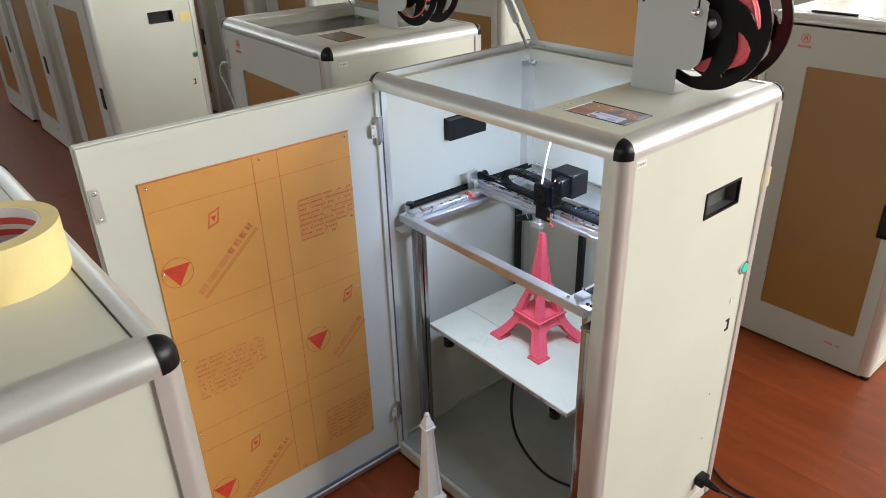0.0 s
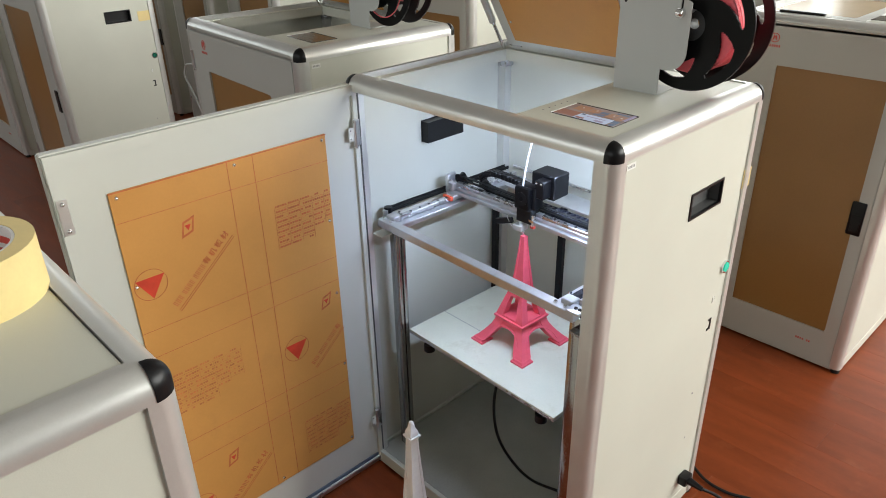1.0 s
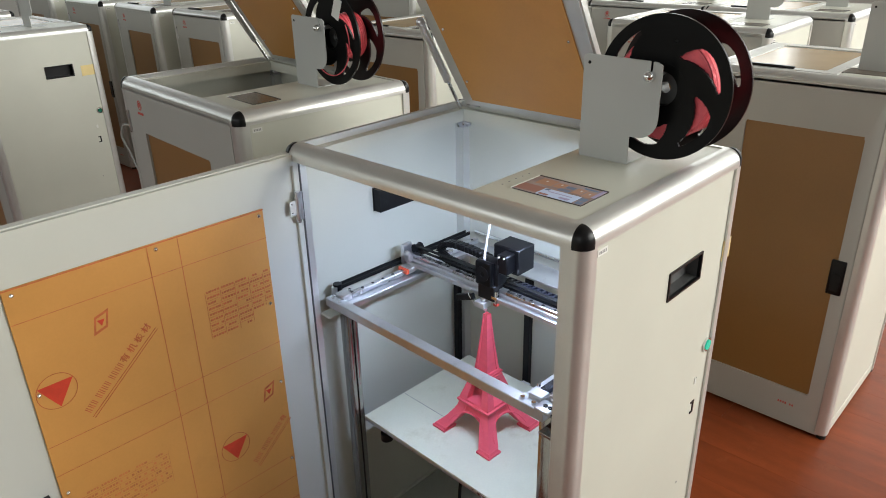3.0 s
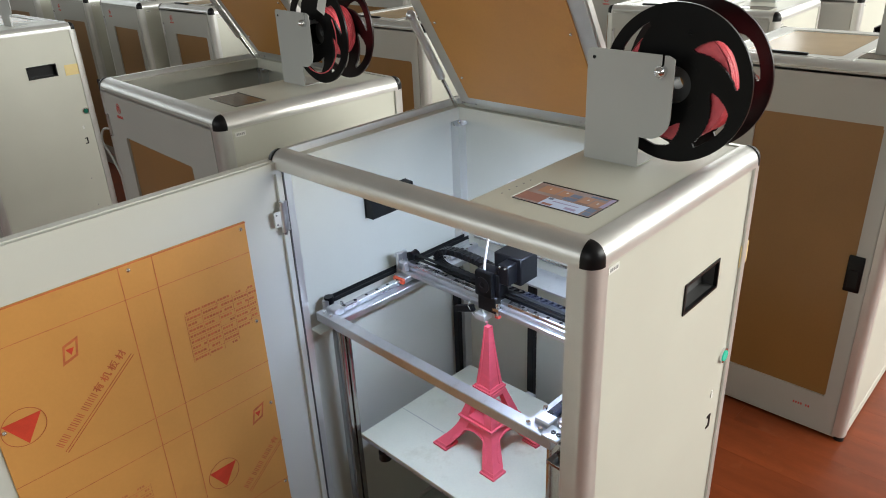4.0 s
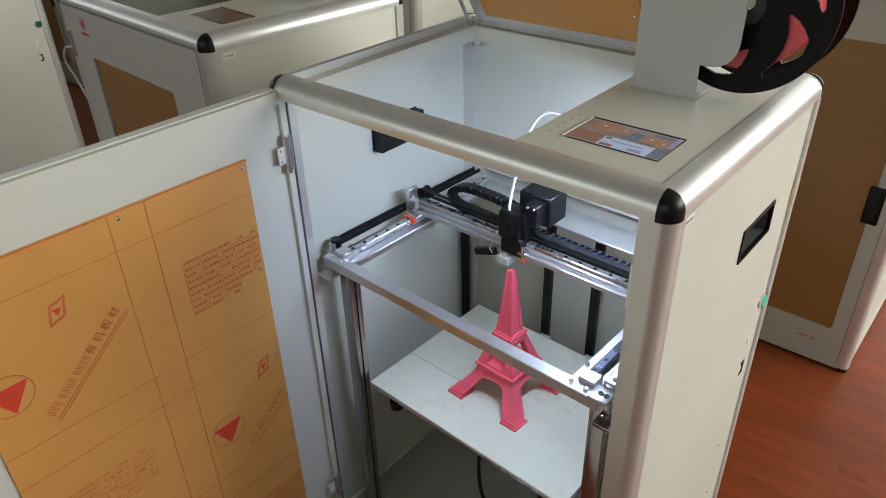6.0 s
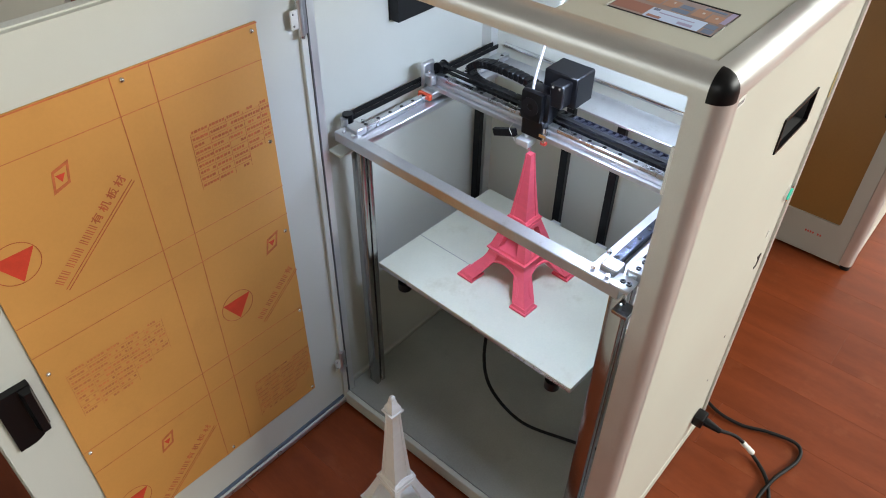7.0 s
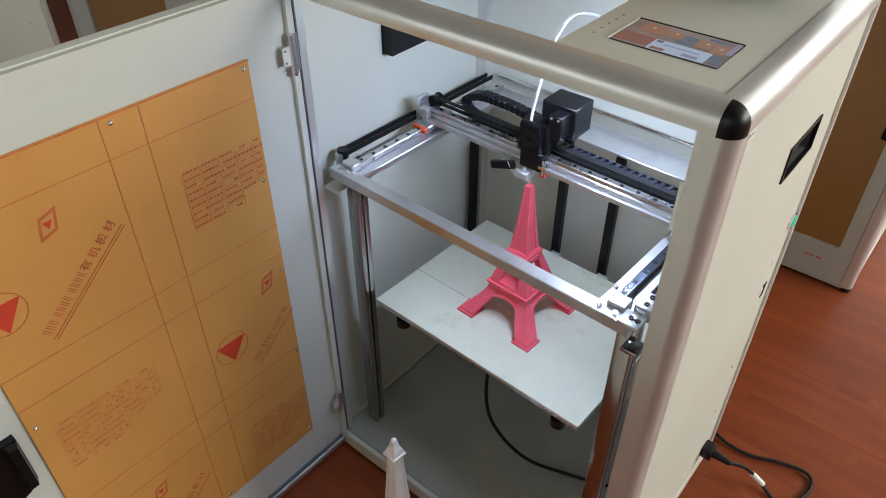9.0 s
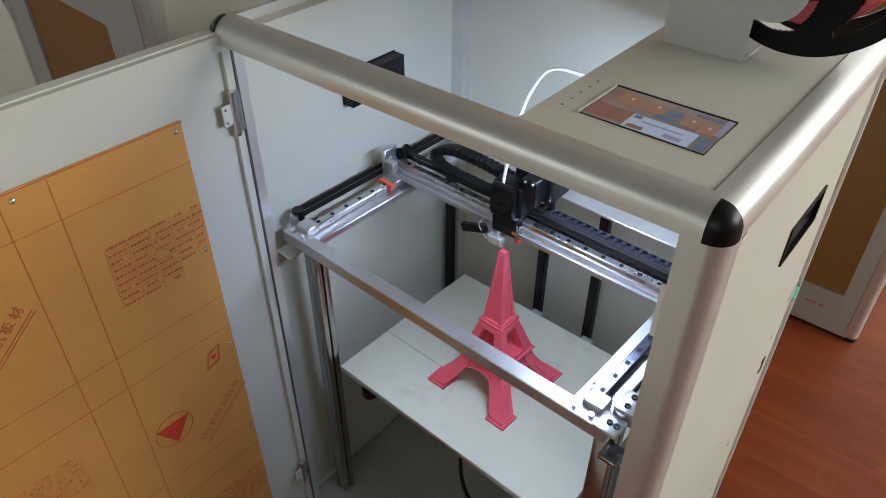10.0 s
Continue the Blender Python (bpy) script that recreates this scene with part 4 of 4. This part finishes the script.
hpart("heater_block", join(bm_box(0.964, 0.986, 0.866, 0.888, 0.6245, 0.636, 0.001), bm_cyl((0.977, 0.877, 0.636), (0.977, 0.877, 0.645), 0.004)), ALU, "aluminium heater block")
hpart("nozzle", bm_cyl((0.972, 0.868, 0.6162), (0.972, 0.868, 0.6245), 0.0008, 0.004, seg=12), STEEL, "small nozzle")
hpart("sensor", join(bm_cyl((0.975, 0.846, 0.640), (0.975, 0.846, 0.664), 0.0035), bm_box(0.969, 0.981, 0.840, 0.852, 0.650, 0.655)), CHROME, "probe with steel body")
hpart("red_plug", bm_box(0.972, 0.979, 0.842, 0.850, 0.636, 0.641), LOGORED)
tubepts = [(0.976, 0.876, 0.700), (0.977, 0.872, 0.74), (0.980, 0.862, 0.800), (0.992, 0.855, 0.840), (1.0, 0.836, 0.870), (1.004, 0.795, 0.872), (1.008, 0.750, 0.860), (1.01, 0.700, 0.835)]
single("filament_tube", bm_tube(tubepts, 0.0021, 10, 10), PTFE, Matrix(), "thin white tube arching from head to plate", "tube")

bed = thing("build_plate", pose(0.979, 0.856, 0.365, 0, 0, -1.6), "cream build plate on a grey steel carrier", "build plate")
part("plate_sheet", bm_box(-0.1515, 0.1515, -0.203, 0.203, 0.001, 0.005, 0.0008), BED, bed, "cream coated sheet")
part("carrier", bm_box(-0.151, 0.151, -0.2025, 0.2025, -0.006, 0.0008, 0.0006), STEEL, bed, "grey steel carrier plate")
part("sheet_seam", bm_box(-0.047, -0.0462, 0.08, 0.203, 0.0050, 0.0053), TEXTGREY, bed, flat=True)
for x, y in ((-0.140, 0.150), (-0.140, -0.165), (0.12, 0.155), (0.12, -0.17)):
    part("levelling_knob", join(bm_cyl((x, y, -0.030), (x, y, -0.014), 0.012, seg=16), bm_cyl((x, y, -0.036), (x, y, -0.005), 0.003, seg=8)), BLACK, bed, "black levelling knob")
part("support_arm", join(bm_box(-0.13, 0.17, -0.06, -0.04, -0.025, -0.006), bm_box(-0.13, 0.17, 0.04, 0.06, -0.025, -0.006)), ALU, bed, flat=True)


def tower(m, mat, foot, p1, z1, p2, z2, base, tip, end, finished, label):
    """A tower model: four arched legs, two platforms and a tapering spire. foot, p1, p2, base, tip: half widths."""
    t = thing("tower_model", m, label, "tower model", "tower models")

    def taper(sections):
        bm = bmesh.new()
        rings = [[bm.verts.new((cx + sx * h, cy + sy * h, z)) for sx, sy in ((-1, -1), (1, -1), (1, 1), (-1, 1))] for cx, cy, h, z in sections]
        bm.faces.new(rings[0][::-1])
        bm.faces.new(rings[-1])
        for a, b in zip(rings, rings[1:]):
            for k in range(4):
                bm.faces.new((a[k], a[(k + 1) % 4], b[(k + 1) % 4], b[k]))
        return bm
    plinth, under = 0.009, z1 - 0.006
    leg0, leg1 = foot - 0.006, p1 - 0.003

    def outer(z):
        u = min(1.0, (z - plinth) / (under - plinth))
        return leg0 + (leg1 - leg0) * (1 - (1 - u) ** 1.45)
    wide = foot * 0.44
    span = foot - wide + 0.004
    crown = under - 0.011

    def arch(x):
        return plinth - 0.002 + (crown - plinth) * max(0.0, 1 - (x / span) ** 2) ** 0.5
    for sx in (-1, 1):
        for sy in (-1, 1):
            def block(h0, w0, za, h1, w1, zb):
                return taper([(sx * (h - w / 2), sy * (h - w / 2), w / 2, z) for h, w, z in ((h0, w0, za), (h1, w1, zb))])
            leg = [(outer(z), wide * (0.80 - 0.22 * k / 6), z) for k, z in ((k, plinth - 0.001 + (under - plinth + 0.001) * k / 6) for k in range(7))]
            part("leg", join(block(foot, wide, 0.0, foot, wide, 0.004), block(foot - 0.0025, wide - 0.005, 0.004, foot - 0.0045, wide - 0.008, plinth),
                             taper([(sx * (h - w / 2), sy * (h - w / 2), w / 2, z) for h, w, z in leg])), mat, t, flat=True)
            a, b = p1 - 0.004, p2 - 0.001
            part("upper_leg", taper([(sx * (a + (b - a) * u - w), sy * (a + (b - a) * u - w), w, z1 + 0.005 + (z2 - z1 - 0.009) * u) for u, w in ((0, 0.0086), (0.5, 0.0070), (1, 0.0058))]), mat, t, flat=True)
    # an arched web in each face, and an open frame between the platforms
    for k in range(4):
        bm = bmesh.new()
        n, rows = 17, 4
        grid = {}
        for i in range(n):
            x = span * math.sin(math.pi * (i / (n - 1) - 0.5))
            lo = arch(x)
            for j in range(rows):
                z = lo + (under + 0.001 - lo) * j / (rows - 1)
                lim = min(abs(x), outer(max(z, plinth)) - 0.006) * (1 if x > 0 else -1)
                for d in (0, 1):
                    grid[i, j, d] = bm.verts.new((lim, -outer(max(z, plinth)) + 0.0025 + 0.009 * d, z))
        for i in range(n - 1):
            for j in range(rows - 1):
                for d in (0, 1):
                    q = (grid[i, j, d], grid[i + 1, j, d], grid[i + 1, j + 1, d], grid[i, j + 1, d])
                    bm.faces.new(q if d == 0 else q[::-1])
            for j in (0, rows - 1):
                q = (grid[i, j, 0], grid[i, j, 1], grid[i + 1, j, 1], grid[i + 1, j, 0])
                bm.faces.new(q)
        bmesh.ops.recalc_face_normals(bm, faces=bm.faces[:])
        rim = bm_tube([(x, -outer(max(arch(x), plinth)) + 0.0022, arch(x) + 0.0012) for x in [span * 0.985 * math.sin(math.pi * (i / 12 - 0.5)) for i in range(13)]], 0.0021, 6, 2)
        web = join(bm, rim)
        web.transform(Matrix.Rotation(math.pi / 2 * k, 4, "Z"))
        part("arch", web, mat, t, flat=True)
        brace = bm_prism([(-p2 + 0.004, z2 - 0.012), (p2 - 0.004, z2 - 0.012), (p2 - 0.004, z2 - 0.004), (-p2 + 0.004, z2 - 0.004)], "y", -p2 - 0.0015, -p2 + 0.004)
        brace.transform(Matrix.Rotation(math.pi / 2 * k, 4, "Z"))
        part("brace", brace, mat, t, flat=True)
    part("lower_platform", join(taper([(0, 0, p1 - 0.003, z1 - 0.007), (0, 0, p1 - 0.001, z1 - 0.002)]), taper([(0, 0, p1, z1 - 0.002), (0, 0, p1, z1 + 0.001)]), taper([(0, 0, p1 - 0.004, z1 + 0.001), (0, 0, p1 - 0.005, z1 + 0.005)])), mat, t, flat=True)
    part("upper_platform", join(taper([(0, 0, p2 - 0.003, z2 - 0.006), (0, 0, p2 - 0.001, z2 - 0.002)]), taper([(0, 0, p2, z2 - 0.002), (0, 0, p2, z2 + 0.001)]), taper([(0, 0, p2 - 0.002, z2 + 0.001), (0, 0, base + 0.0005, z2 + 0.005)])), mat, t, flat=True)

    def half(z):
        u = (z - z2) / (end - z2)
        return tip + (base - tip) * (1 - u) ** 1.2
    zs = [z2 + 0.004 + (end - z2 - 0.004) * i / 8 for i in range(9)]
    part("spire", taper([(0, 0, half(z) * 0.90, z) for z in zs]), mat, t, flat=True)
    for sx in (-1, 1):
        for sy in (-1, 1):
            part("spire_rib", taper([(sx * half(z) * 0.80, sy * half(z) * 0.80, half(z) * 0.20, z) for z in zs]), mat, t, flat=True)
    if finished:
        g = 0.0112
        part("top_gallery", join(taper([(0, 0, tip, end - 0.001), (0, 0, g, end + 0.006)]), taper([(0, 0, g + 0.001, end + 0.006), (0, 0, g + 0.001, end + 0.009)]), taper([(0, 0, g - 0.002, end + 0.009), (0, 0, g - 0.0025, end + 0.018), (0, 0, 0.0050, end + 0.027), (0, 0, 0.0042, end + 0.034)]), bm_ball((0, 0, end + 0.036), 0.0052, 10)), mat, t, flat=True)
    return t


tower(pose(0.971, 0.8635, 0.370, 0, 0, -2.5), PINK, 0.0735, 0.0400, 0.064, 0.0208, 0.125, 0.0168, 0.0052, 0.2455, False, "unfinished coral pink printed tower model on the build plate")
tower(pose(0.6534, 0.8577, 0.0, 0, 0, -5), WHITEPLA, 0.0785, 0.0455, 0.068, 0.0235, 0.135, 0.0180, 0.0084, 0.304, True, "finished white printed tower model standing on the floor")

# ---- loose things ----
roll = thing("tape_roll", pose(0.051, 0.728, H - 0.0015), "roll of yellow masking tape lying on a cabinet top", "tape roll")
part("tape", bm_ring((0, 0, 0.025), "z", 0.0494, 0.065, 0.050, 64), TAPE, roll, "wound yellow masking tape")
core = part("core", bm_ring((0, 0, 0.025), "z", 0.0468, 0.0491, 0.0495, 64), CARD, roll, "white card core with red print")
part("core_print", bm_ring((0, 0, 0.031), "z", 0.0459, 0.0466, 0.018, 48), LOGORED, core, "red printed band")
part("core_mark", bm_ring((0, 0, 0.031), "z", 0.0455, 0.0457, 0.005, 48), PAPER, core)

single("strap", bm_tube([(0.872, 1.985, 0.800), (0.866, 2.010, 0.795), (0.868, 2.036, 0.760), (0.874, 2.018, 0.720), (0.878, 1.995, 0.670), (0.880, 1.985, 0.640)], 0.0026, 8, 6), FRONTPLATE, Matrix(), "pale grey plastic strap hanging beside a cabinet", "strap")
cord = thing("mains_cable", pose(1.142, 0.540, 0.0), "black mains cable plugged into the cabinet, looped on the floor", "cable")
pts = [(0.0, -0.045, 0.082), (0.035, -0.075, 0.050), (0.050, -0.110, 0.010), (0.02, -0.150, 0.006), (-0.03, -0.175, 0.006), (-0.062, -0.182, 0.006), (-0.045, -0.155, 0.007), (0.02, -0.160, 0.012), (0.100, -0.180, 0.006), (0.135, -0.165, 0.006), (0.125, -0.110, 0.006), (0.105, -0.060, 0.006), (0.11, 0.00, 0.006), (0.16, 0.08, 0.006)]
part("cable", bm_tube(pts, 0.0036, 10, 8), RUBBER, cord)
part("plug", join(bm_box(-0.014, 0.014, -0.016, 0.004, 0.072, 0.096, 0.003, 2), bm_cyl((0, -0.016, 0.084), (0.0, -0.048, 0.081), 0.009, 0.005, 14)), BLACK, cord, "black moulded plug")
part("cable_label", bm_cyl((0.043, -0.085, 0.036), (0.052, -0.108, 0.013), 0.0052, seg=12), PAPER, cord, "white label round the cable")

single("inner_cable", bm_tube([(0.93, 0.86, 0.345), (0.90, 0.87, 0.26), (0.905, 0.86, 0.14), (0.93, 0.80, 0.055), (0.96, 0.72, 0.040), (1.0, 0.62, 0.040), (1.02, 0.575, 0.06)], 0.0032, 10, 8), RUBBER, Matrix(), "black cable hanging under the build plate", "cable")
single("tape_piece", bm_box(1.180, 1.2085, 0.5425, 0.5432, 0.742, 0.778), TAPE, Matrix(), "torn piece of yellow masking tape on a cabinet side", "tape piece", flat=True)
single("tape_piece", bm_box(0.858 + 0.372, 0.858 + 0.430, 3.1925, 3.1932, 0.735, 0.775), TAPE, Matrix(), "strip of yellow masking tape on a cabinet side", "tape piece", flat=True)
lead = thing("loose_cable", pose(0.18, 1.39, 0.0), "black cable with a white connector lying on the floor", "cable")
part("cable", bm_tube([(0.0, 0.0, 0.006), (0.03, -0.06, 0.006), (0.07, -0.11, 0.006), (0.13, -0.13, 0.006), (0.22, -0.10, 0.006), (0.34, 0.02, 0.006)], 0.0035, 8, 6), RUBBER, lead)
part("connector", bm_box(-0.012, 0.012, -0.012, 0.05, 0.001, 0.014, 0.003, 2), PAPER, lead, "white connector")
strip = single("led_strip", bm_box(0.82, 1.12, 0.716, 0.728, 0.889, 0.892), LED, Matrix(), "white light strip under the control plate", "light strip")

# ---- floor planks ----
PW, PL = 0.128, 1.21
shapes = {}


def plank_mesh(length):
    key = round(length, 2)
    if key not in shapes:
        bm = bm_box(-PW / 2 + 0.0001, PW / 2 - 0.0001, 0.0001, key - 0.0001, -0.004, 0.0, 0.0002)
        me = bpy.data.meshes.new("plank")
        bm.to_mesh(me)
        bm.free()
        me.materials.append(PLANK)
        shapes[key] = me
    return shapes[key]


rest = []
i = 0
xx = x0
while xx < x1:
    yy = y0 - PL * ((i * 0.37) % 1.0)
    while yy < y1:
        a, b = max(yy, y0), min(yy + PL, y1)
        if b - a > 0.05:
            if -0.6 < xx < 3.2 and a < 4.5 and b > -0.6:
                ob = new("plank", plank_mesh(b - a))
                ob.parent = floor
                ob.location = (xx + PW / 2, a, 0)
            else:
                rest.append(bm_box(xx + 0.0004, xx + PW - 0.0004, a + 0.0004, b - 0.0004, -0.004, 0.0))
        yy += PL
    xx += PW
    i += 1
part("far_planks", join(*rest), PLANK, floor, flat=True, kind="stuff")
